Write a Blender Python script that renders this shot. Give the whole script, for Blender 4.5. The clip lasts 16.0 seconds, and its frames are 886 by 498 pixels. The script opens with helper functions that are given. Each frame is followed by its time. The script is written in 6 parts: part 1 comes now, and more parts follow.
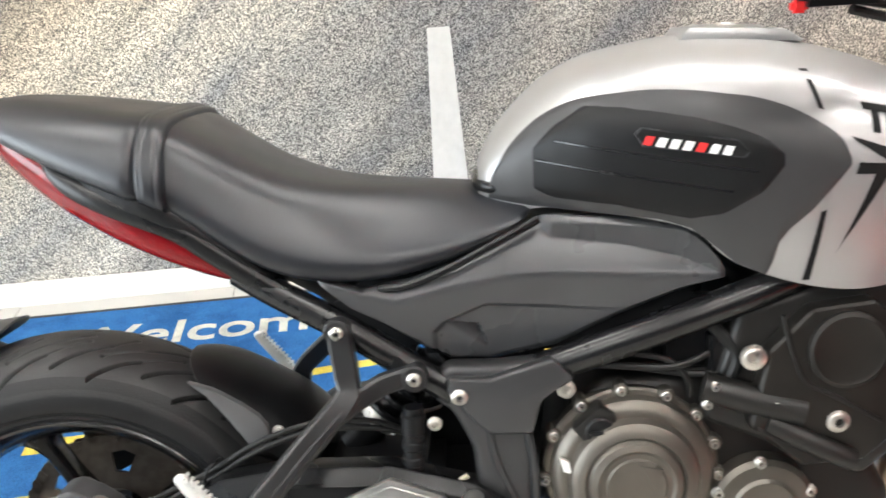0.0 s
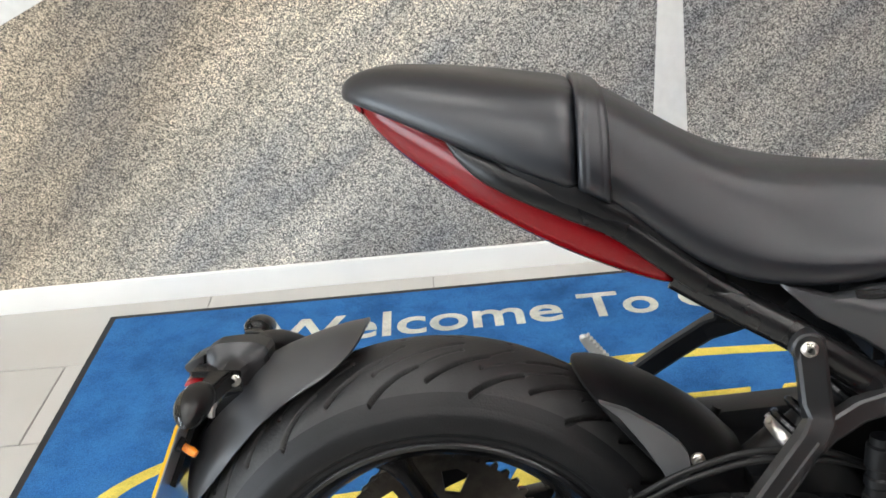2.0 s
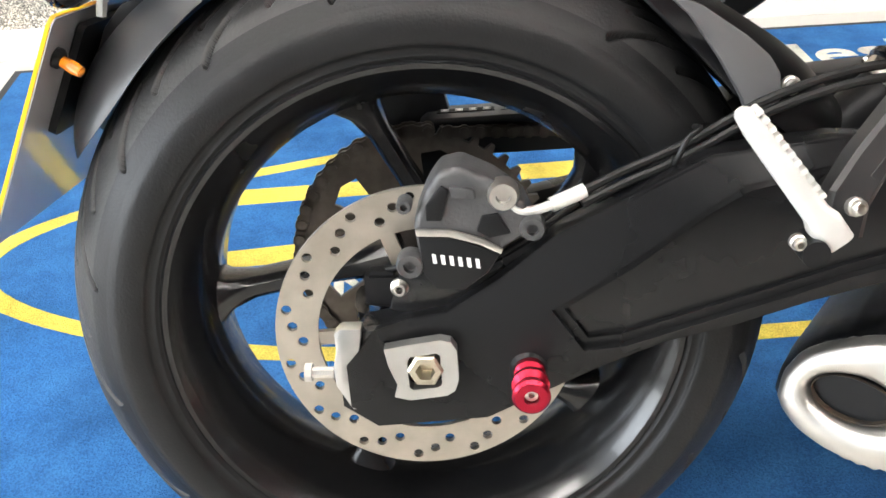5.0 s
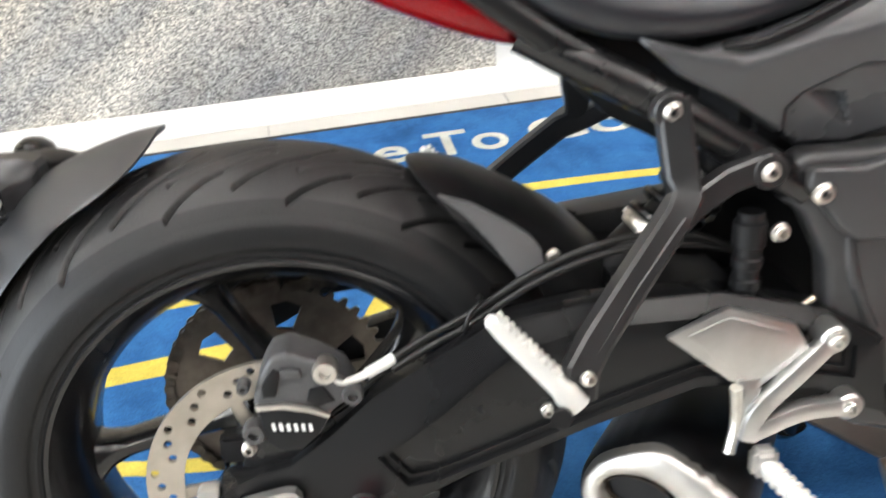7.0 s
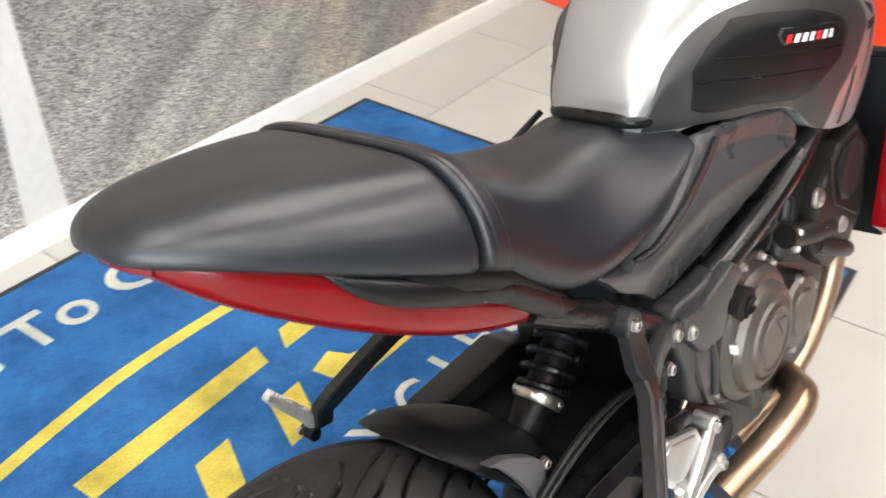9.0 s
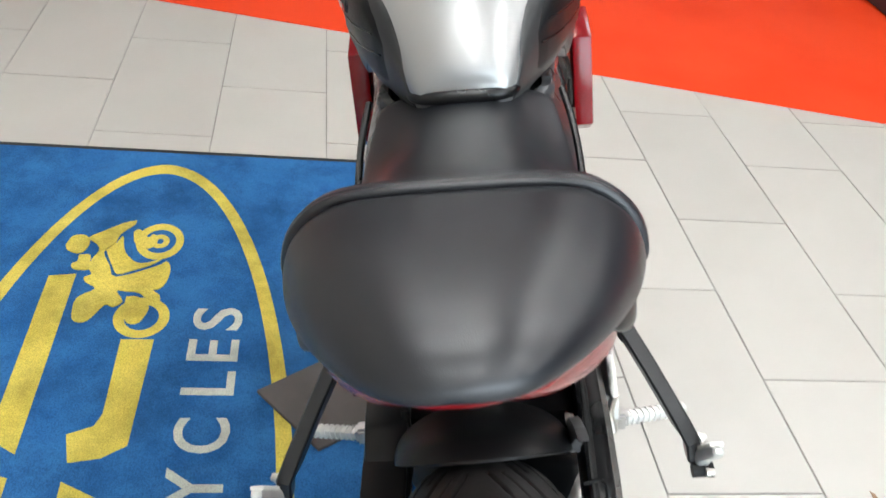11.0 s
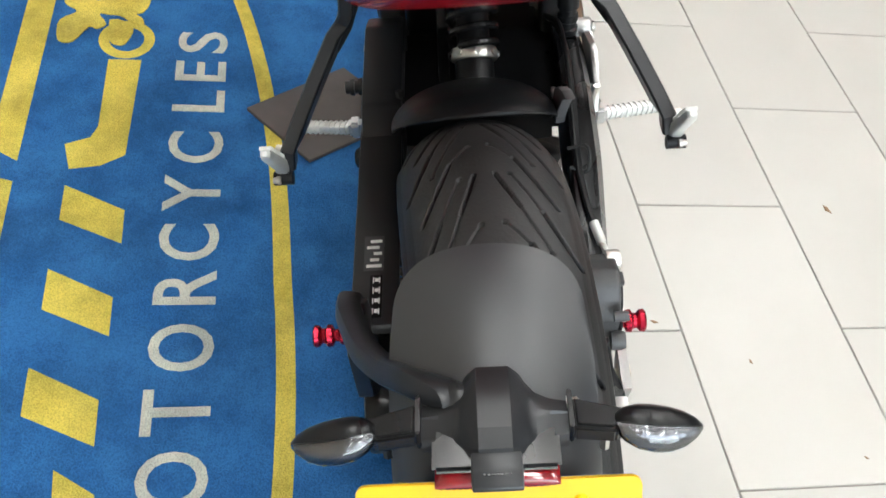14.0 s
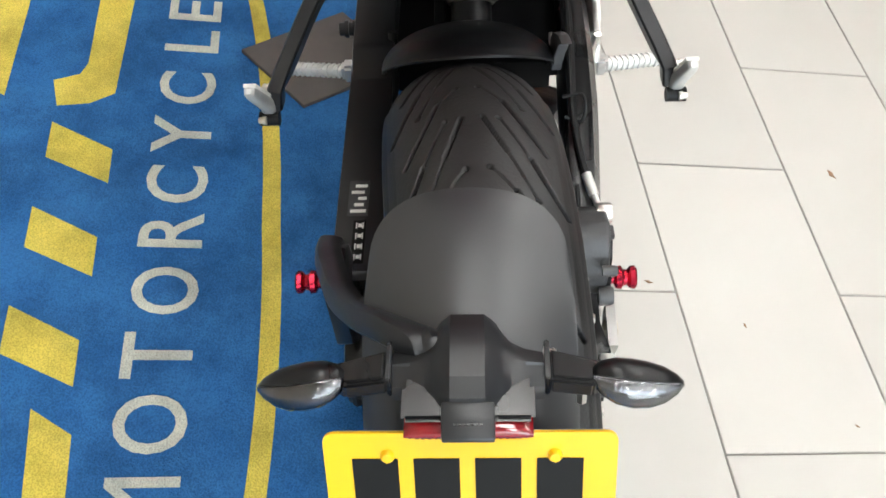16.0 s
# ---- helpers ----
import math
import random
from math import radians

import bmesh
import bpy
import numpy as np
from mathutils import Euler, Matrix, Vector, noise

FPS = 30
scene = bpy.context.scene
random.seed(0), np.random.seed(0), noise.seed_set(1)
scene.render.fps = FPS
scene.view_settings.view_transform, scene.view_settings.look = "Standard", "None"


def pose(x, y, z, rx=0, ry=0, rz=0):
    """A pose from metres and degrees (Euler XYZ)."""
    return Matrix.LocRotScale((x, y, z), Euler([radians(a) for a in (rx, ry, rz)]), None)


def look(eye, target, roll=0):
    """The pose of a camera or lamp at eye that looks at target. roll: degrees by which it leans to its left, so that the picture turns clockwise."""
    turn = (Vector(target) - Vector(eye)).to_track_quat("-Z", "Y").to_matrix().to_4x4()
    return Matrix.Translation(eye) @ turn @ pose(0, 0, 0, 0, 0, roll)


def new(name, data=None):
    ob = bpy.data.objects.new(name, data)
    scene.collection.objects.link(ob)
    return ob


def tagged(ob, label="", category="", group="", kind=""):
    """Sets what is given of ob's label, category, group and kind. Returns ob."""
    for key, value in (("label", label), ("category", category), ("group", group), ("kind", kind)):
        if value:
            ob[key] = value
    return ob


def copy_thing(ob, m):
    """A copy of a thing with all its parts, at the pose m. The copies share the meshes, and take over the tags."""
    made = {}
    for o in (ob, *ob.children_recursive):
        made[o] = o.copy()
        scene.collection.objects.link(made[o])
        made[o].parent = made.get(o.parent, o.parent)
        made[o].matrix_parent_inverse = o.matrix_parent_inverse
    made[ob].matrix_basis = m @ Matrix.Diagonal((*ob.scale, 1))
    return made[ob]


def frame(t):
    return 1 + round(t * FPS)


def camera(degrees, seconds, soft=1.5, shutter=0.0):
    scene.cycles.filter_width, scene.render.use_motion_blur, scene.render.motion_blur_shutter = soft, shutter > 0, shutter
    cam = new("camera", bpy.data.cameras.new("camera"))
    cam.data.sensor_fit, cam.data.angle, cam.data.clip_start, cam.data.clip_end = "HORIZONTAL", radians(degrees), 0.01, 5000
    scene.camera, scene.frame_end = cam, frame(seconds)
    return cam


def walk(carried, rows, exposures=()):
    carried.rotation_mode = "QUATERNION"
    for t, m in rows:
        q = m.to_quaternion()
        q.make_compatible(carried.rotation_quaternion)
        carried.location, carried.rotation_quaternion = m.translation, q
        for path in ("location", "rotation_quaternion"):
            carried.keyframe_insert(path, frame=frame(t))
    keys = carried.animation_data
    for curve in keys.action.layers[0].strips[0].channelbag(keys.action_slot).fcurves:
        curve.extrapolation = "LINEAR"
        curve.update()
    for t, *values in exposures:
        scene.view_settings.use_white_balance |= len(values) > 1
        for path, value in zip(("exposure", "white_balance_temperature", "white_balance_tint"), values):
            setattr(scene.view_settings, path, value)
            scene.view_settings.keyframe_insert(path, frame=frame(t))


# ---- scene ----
cam = camera(50.9, 16.0, soft=1.6, shutter=0.35)
PATH = [
    (0, (0.357, -1.091, 1.206), (0.482, 0.714, 0.353), -3.7),
    (0.5, (0.177, -1.069, 1.216), (0.323, 0.729, 0.353), -4.5),
    (1, (-0.003, -1.043, 1.22), (0.112, 0.769, 0.382), -5.2),
    (1.5, (-0.058, -0.999, 1.205), (-0.032, 0.819, 0.371), -4.8),
    (2, (-0.038, -0.897, 1.171), (-0.045, 0.9, 0.294), -5.3),
    (2.5, (-0.049, -0.825, 1.111), (-0.008, 0.982, 0.255), -5.6),
    (3, (-0.097, -0.776, 1.005), (-0.028, 1.0, 0.088), -4.0),
    (3.5, (-0.109, -0.751, 0.888), (-0.07, 0.959, -0.148), -3.5),
    (4, (-0.097, -0.75, 0.827), (-0.023, 0.904, -0.294), -2.5),
    (4.2, (-0.096, -0.751, 0.822), (-0.017, 0.892, -0.316), -2.3),
    (6.5, (-0.055, -0.763, 0.877), (0.068, 0.902, -0.225), -3.0),
    (7, (-0.006, -0.807, 1.016), (0.256, 0.83, -0.103), -4.0),
    (7.5, (-0.004, -0.819, 1.148), (0.516, 0.803, 0.099), -1.1),
    (8, (-0.152, -0.75, 1.218), (0.692, 0.714, 0.148), -0.9),
    (8.2, (-0.23, -0.701, 1.245), (0.697, 0.692, 0.15), -1.8),
    (9.3, (-0.46, -0.26, 1.27), (1.07, 0.36, 0.13), 6.0),
    (10.5, (-0.427, 0.193, 1.266), (1.139, -0.159, 0.073), 13.1),
    (11, (-0.524, 0.185, 1.285), (1.078, -0.117, 0.126), 8.4),
    (11.5, (-0.607, 0.2, 1.287), (0.945, -0.19, 0.088), 9.4),
    (12, (-0.65, 0.226, 1.279), (0.842, -0.193, 0.015), 10.9),
    (12.5, (-0.655, 0.228, 1.263), (0.775, -0.18, -0.074), 10.6),
    (13, (-0.656, 0.23, 1.244), (0.717, -0.16, -0.157), 11.4),
    (13.5, (-0.66, 0.227, 1.233), (0.671, -0.159, -0.209), 11.8),
    (14, (-0.664, 0.224, 1.222), (0.63, -0.155, -0.255), 12.4),
    (14.5, (-0.665, 0.215, 1.215), (0.601, -0.164, -0.286), 13.3),
    (15, (-0.664, 0.208, 1.205), (0.574, -0.175, -0.318), 14.3),
    (15.5, (-0.662, 0.202, 1.195), (0.546, -0.175, -0.353), 14.8),
    (16, (-0.657, 0.197, 1.194), (0.571, -0.173, -0.34), 14.7),
]
walk(cam, [(t, look(eye, target, roll)) for t, eye, target, roll in PATH],
     [(0.0, 0.3, 6450, 10), (1.0, 0.08, 6400, 10), (1.5, -0.20, 6400, 11), (2.5, -0.15, 6350, 10), (3.0, -0.10, 6450, 11), (3.5, 0.17, 6600, 12), (4.0, 0.40, 6600, 12), (6.5, 0.65, 6550, 11), (7.0, 0.40, 6500, 11),
      (7.5, 0.58, 6450, 10), (8.0, 0.55, 6650, 12), (10.3, 0.02, 6200, 9), (12.0, 0.02, 6150, 7), (14.0, -0.04, 6250, 8), (16.0, -0.04, 6350, 9)])

# ---- light: sky outside, a shop window behind, lit ceiling panels ----
world = bpy.data.worlds.new("world")
scene.world = world
world.use_nodes = True
wn = world.node_tree.nodes
sky = wn.new("ShaderNodeTexSky")
sky.sky_type, sky.sun_disc, sky.sun_elevation, sky.sun_rotation = "NISHITA", False, radians(38), radians(250)
world.node_tree.links.new(sky.outputs[0], wn["Background"].inputs[0])
wn["Background"].inputs[1].default_value = 0.12
PANEL_POWER = 21.0
WINDOW_POWER = 340.0


# ---- materials ----
def surface(name, col, rough=0.5, metal=0.0, col2=None, scale=6.0, amount=0.5, grain=0.0, grain_scale=400.0, rough_var=0.08,
            coat=0.0, transmission=0.0, detail=4.0, emit=0.0, spec=0.5):
    """A procedural surface: two colours mixed by a soft noise, uneven gloss and a fine relief."""
    m = bpy.data.materials.new(name)
    m.use_nodes = True
    n, l = m.node_tree.nodes, m.node_tree.links
    b = n["Principled BSDF"]
    tc = n.new("ShaderNodeTexCoord")
    big = n.new("ShaderNodeTexNoise")
    big.inputs["Scale"].default_value = scale
    big.inputs["Detail"].default_value = detail
    l.new(tc.outputs["Object"], big.inputs["Vector"])
    ramp = n.new("ShaderNodeValToRGB")
    ramp.color_ramp.elements[0].position = 0.5 - 0.25 * amount
    ramp.color_ramp.elements[1].position = 0.5 + 0.25 * amount
    second = col2 or tuple(min(1.0, c * 1.18) for c in col)
    ramp.color_ramp.elements[0].color = (*col, 1)
    ramp.color_ramp.elements[1].color = (*second, 1)
    l.new(big.outputs["Fac"], ramp.inputs["Fac"])
    l.new(ramp.outputs["Color"], b.inputs["Base Color"])
    mr = n.new("ShaderNodeMapRange")
    mr.inputs["To Min"].default_value = max(0.02, rough - rough_var)
    mr.inputs["To Max"].default_value = min(1.0, rough + rough_var)
    fine = n.new("ShaderNodeTexNoise")
    fine.inputs["Scale"].default_value = grain_scale
    fine.inputs["Detail"].default_value = 2.0
    l.new(tc.outputs["Object"], fine.inputs["Vector"])
    l.new(big.outputs["Fac"], mr.inputs["Value"])
    l.new(mr.outputs["Result"], b.inputs["Roughness"])
    if grain:
        bump = n.new("ShaderNodeBump")
        bump.inputs["Strength"].default_value = grain
        bump.inputs["Distance"].default_value = 0.002
        l.new(fine.outputs["Fac"], bump.inputs["Height"])
        l.new(bump.outputs["Normal"], b.inputs["Normal"])
    b.inputs["Metallic"].default_value = metal
    b.inputs["Specular IOR Level"].default_value = spec
    b.inputs["Coat Weight"].default_value = coat
    b.inputs["Coat Roughness"].default_value = 0.06
    b.inputs["Transmission Weight"].default_value = transmission
    if emit:
        b.inputs["Emission Color"].default_value = (1.0, 0.975, 0.93, 1)
        b.inputs["Emission Strength"].default_value = emit
    return m


SEAT = surface("seat_vinyl", (0.0095, 0.0108, 0.0142), 0.36, col2=(0.0120, 0.0133, 0.0168), grain=0.10, grain_scale=900, scale=14, spec=0.6)
SATIN = surface("satin_black_plastic", (0.0055, 0.0056, 0.0061), 0.28, col2=(0.0075, 0.0076, 0.0081), spec=0.36, grain=0.05, grain_scale=700, scale=9)
MATT = surface("matt_black_plastic", (0.006, 0.0062, 0.0068), 0.40, spec=0.24, grain=0.12, grain_scale=800, scale=9)
PAINT = surface("black_frame_paint", (0.006, 0.006, 0.0065), 0.26, grain=0.02, scale=12, coat=0.1)
CASTB = surface("black_cast_alloy", (0.040, 0.0404, 0.0416), 0.32, col2=(0.047, 0.0473, 0.0485), metal=0.2, grain=0.05, grain_scale=600, scale=12)
PADM = surface("satin_knee_pad", (0.026, 0.0262, 0.027), 0.40, col2=(0.031, 0.0312, 0.032), spec=0.5, grain=0.06, grain_scale=700, scale=9)
GREYP = surface("grey_satin_panel", (0.041, 0.042, 0.0445), 0.28, col2=(0.048, 0.049, 0.0515), grain=0.03, grain_scale=600, scale=8)
TREAD = surface("dusty_tread_rubber", (0.015, 0.0152, 0.0160), 0.54, col2=(0.037, 0.0368, 0.0362), scale=26, grain=0.25, grain_scale=300, amount=1.3, spec=0.4, detail=9)
# near-black rubber: the shade inside the tread grooves put in as colour
GROOVE_SHADE = surface("shaded_groove_rubber", (0.006, 0.006, 0.006), 0.5, spec=0.25)
RUBBER = surface("tyre_rubber", (0.0066, 0.0068, 0.0074), 0.44, col2=(0.0125, 0.0126, 0.013), scale=16, grain=0.16, grain_scale=420, amount=1.2, spec=0.27, detail=8)
SILVER = surface("silver_tank_paint", (0.36, 0.36, 0.355), 0.36, metal=0.62, col2=(0.39, 0.39, 0.385), scale=4, coat=0.4, rough_var=0.02)
REDP = surface("red_paint", (0.165, 0.001, 0.003), 0.21, col2=(0.20, 0.002, 0.005), coat=0.12, scale=10, spec=0.35)
REDD = surface("dark_red_lens", (0.17, 0.003, 0.005), 0.25, coat=0.1, scale=60)
MUDM = surface("satin_mudguard", (0.021, 0.022, 0.0245), 0.42, col2=(0.025, 0.026, 0.0285), grain=0.05, grain_scale=900, scale=7, spec=0.85)
# darker than the mudguard's plastic: shade on faces turned away is in the colour
HOUS = surface("shaded_housing_plastic", (0.015, 0.0155, 0.017), 0.34, col2=(0.018, 0.0185, 0.020), grain=0.06, grain_scale=900, scale=9, spec=0.45)
HANG = surface("black_hanger_alloy", (0.017, 0.0172, 0.018), 0.32, col2=(0.021, 0.0212, 0.022), metal=0.2, grain=0.05, grain_scale=600, scale=12)
REDA = surface("red_anodised_metal", (0.36, 0.014, 0.034), 0.26, metal=0.85, scale=30)
REDL = surface("red_lamp_lens", (0.20, 0.004, 0.007), 0.15, coat=1.0, scale=60)
ALU = surface("cast_aluminium", (0.48, 0.48, 0.465), 0.34, metal=0.95, col2=(0.57, 0.565, 0.55), scale=25, grain=0.08)
PEGA = surface("bare_aluminium_peg", (0.62, 0.62, 0.59), 0.42, metal=0.45, col2=(0.70, 0.70, 0.67), scale=25, grain=0.08)
STEEL = surface("zinc_steel", (0.55, 0.53, 0.49), 0.30, metal=0.95, scale=60)
RIMP = surface("gloss_black_rim", (0.006, 0.006, 0.0065), 0.24, coat=0.25, scale=12)
PLATEG = surface("pale_grey_plastic", (0.075, 0.075, 0.078), 0.42, col2=(0.085, 0.085, 0.087), grain=0.04, scale=8)
DISC = surface("brake_disc_steel", (0.42, 0.385, 0.325), 0.36, metal=0.85, col2=(0.50, 0.46, 0.395), scale=35, grain=0.05)
BRASSY = surface("yellow_zinc", (0.46, 0.42, 0.33), 0.34, metal=0.9, scale=50)
ENGINE = surface("engine_casing_paint", (0.125, 0.113, 0.096), 0.38, metal=0.7, col2=(0.148, 0.134, 0.115), scale=12, grain=0.06)
ENGMID = surface("brown_grey_casing", (0.0145, 0.013, 0.0115), 0.42, metal=0.4, col2=(0.020, 0.018, 0.0155), scale=12, grain=0.08, spec=0.35)
ENGDARK = surface("dark_engine_casing", (0.013, 0.012, 0.011), 0.42, metal=0.3, scale=12, grain=0.08)
CAST = surface("grey_cast_caliper", (0.042, 0.042, 0.043), 0.45, col2=(0.058, 0.058, 0.059), scale=20, grain=0.2, grain_scale=350)
EXH = surface("brushed_exhaust_steel", (0.52, 0.505, 0.475), 0.34, metal=0.9, col2=(0.60, 0.58, 0.54), scale=20, grain=0.04)
EXHH = surface("heat_tinted_pipe", (0.42, 0.30, 0.20), 0.32, metal=0.9, col2=(0.55, 0.42, 0.30), scale=9)
CHAINM = surface("oiled_chain_steel", (0.15, 0.13, 0.11), 0.36, metal=0.8, col2=(0.20, 0.175, 0.15), scale=60, grain=0.1)
SOOT = surface("sooty_metal", (0.008, 0.007, 0.006), 0.75, col2=(0.05, 0.034, 0.02), scale=45)
HOSE = surface("black_rubber_hose", (0.007, 0.007, 0.007), 0.46, scale=20, spec=0.35)
YPLATE = surface("yellow_reflective_sheet", (0.83, 0.47, 0.0), 0.35, col2=(0.86, 0.50, 0.008), scale=4, coat=0.3)
INK = surface("black_ink", (0.006, 0.006, 0.006), 0.55, spec=0.2)
LENS = surface("clear_lamp_lens", (0.93, 0.93, 0.92), 0.03, transmission=1.0, rough_var=0.0)
CHROME = surface("lamp_reflector_chrome", (0.13, 0.13, 0.135), 0.14, metal=1.0, scale=80, grain=0.25, grain_scale=260)
AMBER = surface("amber_reflector", (0.80, 0.24, 0.01), 0.2, coat=1.0)
WHITE = surface("white_print", (0.80, 0.80, 0.78), 0.5, scale=20)
REDINK = surface("red_print", (0.60, 0.02, 0.02), 0.4)
SKIRT = surface("white_skirting_paint", (0.78, 0.77, 0.73), 0.38, col2=(0.83, 0.82, 0.78), scale=3, grain=0.03, grain_scale=60)
# dark grey chosen to dim what the black parts reflect
WALLW = surface("grey_wall_paint", (0.085, 0.085, 0.087), 0.6, scale=1.5, grain=0.05, grain_scale=120)
CEIL = surface("ceiling_tile", (0.40, 0.40, 0.40), 0.8, scale=2, grain=0.1, grain_scale=200)
GROUT = surface("grey_grout", (0.23, 0.22, 0.20), 0.85, col2=(0.30, 0.29, 0.27), scale=5)
BORDER = surface("rubber_mat_border", (0.012, 0.012, 0.013), 0.6, scale=8, grain=0.1)
ORANGE = surface("orange_vinyl_floor", (0.78, 0.055, 0.014), 0.20, col2=(0.82, 0.066, 0.018), scale=2, grain=0.02, rough_var=0.05)
PALEB = surface("pale_glossy_back", (0.30, 0.30, 0.31), 0.30, col2=(0.33, 0.33, 0.34), scale=5, coat=1.0)
LEAF = surface("dry_leaf", (0.22, 0.13, 0.07), 0.7, scale=80)
STANDP = surface("worn_dark_board", (0.055, 0.047, 0.043), 0.6, col2=(0.075, 0.064, 0.058), scale=14, grain=0.1)
PANELM = surface("lit_diffuser", (0.9, 0.9, 0.9), 0.5, emit=PANEL_POWER)
GLASS = surface("window_glass", (1.0, 1.0, 1.0), 0.02, transmission=1.0)
DARKW = surface("dark_display_plinth", (0.02, 0.02, 0.022), 0.4, scale=4)


def carpet(name, col, col2):
    """Cut pile: soft trodden patches, tufts and a rough relief."""
    m = surface(name, col, 0.95, col2=col2, scale=9, amount=1.4, grain=0.0, detail=8)
    n, l = m.node_tree.nodes, m.node_tree.links
    b = n["Principled BSDF"]
    tc = n.new("ShaderNodeTexCoord")
    tuft = n.new("ShaderNodeTexNoise")
    tuft.inputs["Scale"].default_value = 420
    tuft.inputs["Detail"].default_value = 3
    l.new(tc.outputs["Object"], tuft.inputs["Vector"])
    mix = n.new("ShaderNodeMix")
    mix.data_type, mix.blend_type = "RGBA", "MULTIPLY"
    mix.inputs["Factor"].default_value = 0.8
    ramp = [x for x in n if x.type == "VALTORGB"][0]
    spots = n.new("ShaderNodeValToRGB")
    spots.color_ramp.elements[0].position, spots.color_ramp.elements[1].position = 0.36, 0.60
    spots.color_ramp.elements[0].color, spots.color_ramp.elements[1].color = (0.62, 0.62, 0.62, 1), (1, 1, 1, 1)
    l.new(tuft.outputs["Fac"], spots.inputs["Fac"])
    l.new(ramp.outputs["Color"], mix.inputs[6])
    l.new(spots.outputs["Color"], mix.inputs[7])
    # trodden-in dirt: uneven patches with ragged edges
    dirt = n.new("ShaderNodeTexNoise")
    dirt.inputs["Scale"].default_value, dirt.inputs["Detail"].default_value, dirt.inputs["Roughness"].default_value = 5.5, 9, 0.68
    l.new(tc.outputs["Object"], dirt.inputs["Vector"])
    soil = n.new("ShaderNodeValToRGB")
    soil.color_ramp.elements[0].position, soil.color_ramp.elements[1].position = 0.34, 0.56
    soil.color_ramp.elements[0].color, soil.color_ramp.elements[1].color = (0.56, 0.57, 0.60, 1), (1, 1, 1, 1)
    l.new(dirt.outputs["Fac"], soil.inputs["Fac"])
    worn = n.new("ShaderNodeMix")
    worn.data_type, worn.blend_type = "RGBA", "MULTIPLY"
    worn.inputs["Factor"].default_value = 0.95
    l.new(mix.outputs[2], worn.inputs[6])
    l.new(soil.outputs["Color"], worn.inputs[7])
    l.new(worn.outputs[2], b.inputs["Base Color"])
    bump = n.new("ShaderNodeBump")
    bump.inputs["Strength"].default_value, bump.inputs["Distance"].default_value = 0.9, 0.004
    l.new(tuft.outputs["Fac"], bump.inputs["Height"])
    l.new(bump.outputs["Normal"], b.inputs["Normal"])
    b.inputs["Specular IOR Level"].default_value = 0.1
    return m


BLUE = carpet("blue_carpet_pile", (0.023, 0.118, 0.335), (0.054, 0.205, 0.485))
YELLOW = carpet("yellow_carpet_pile", (0.74, 0.58, 0.09), (0.86, 0.70, 0.15))
CREAM = carpet("cream_carpet_pile", (0.66, 0.65, 0.55), (0.76, 0.75, 0.64))


def tile_material():
    """Warm grey porcelain: cloudy tone, fine specks, each tile a little different."""
    m = surface("porcelain_tile", (0.42, 0.405, 0.37), 0.34, col2=(0.475, 0.46, 0.425), scale=3.5, amount=1.2, detail=8)
    n, l = m.node_tree.nodes, m.node_tree.links
    b = n["Principled BSDF"]
    info = n.new("ShaderNodeObjectInfo")
    hsv = n.new("ShaderNodeHueSaturation")
    mr = n.new("ShaderNodeMapRange")
    mr.inputs["To Min"].default_value, mr.inputs["To Max"].default_value = 0.95, 1.05
    l.new(info.outputs["Random"], mr.inputs["Value"])
    l.new(mr.outputs["Result"], hsv.inputs["Value"])
    ramp = [x for x in n if x.type == "VALTORGB"][0]
    l.new(ramp.outputs["Color"], hsv.inputs["Color"])
    l.new(hsv.outputs["Color"], b.inputs["Base Color"])
    return m


TILE = tile_material()


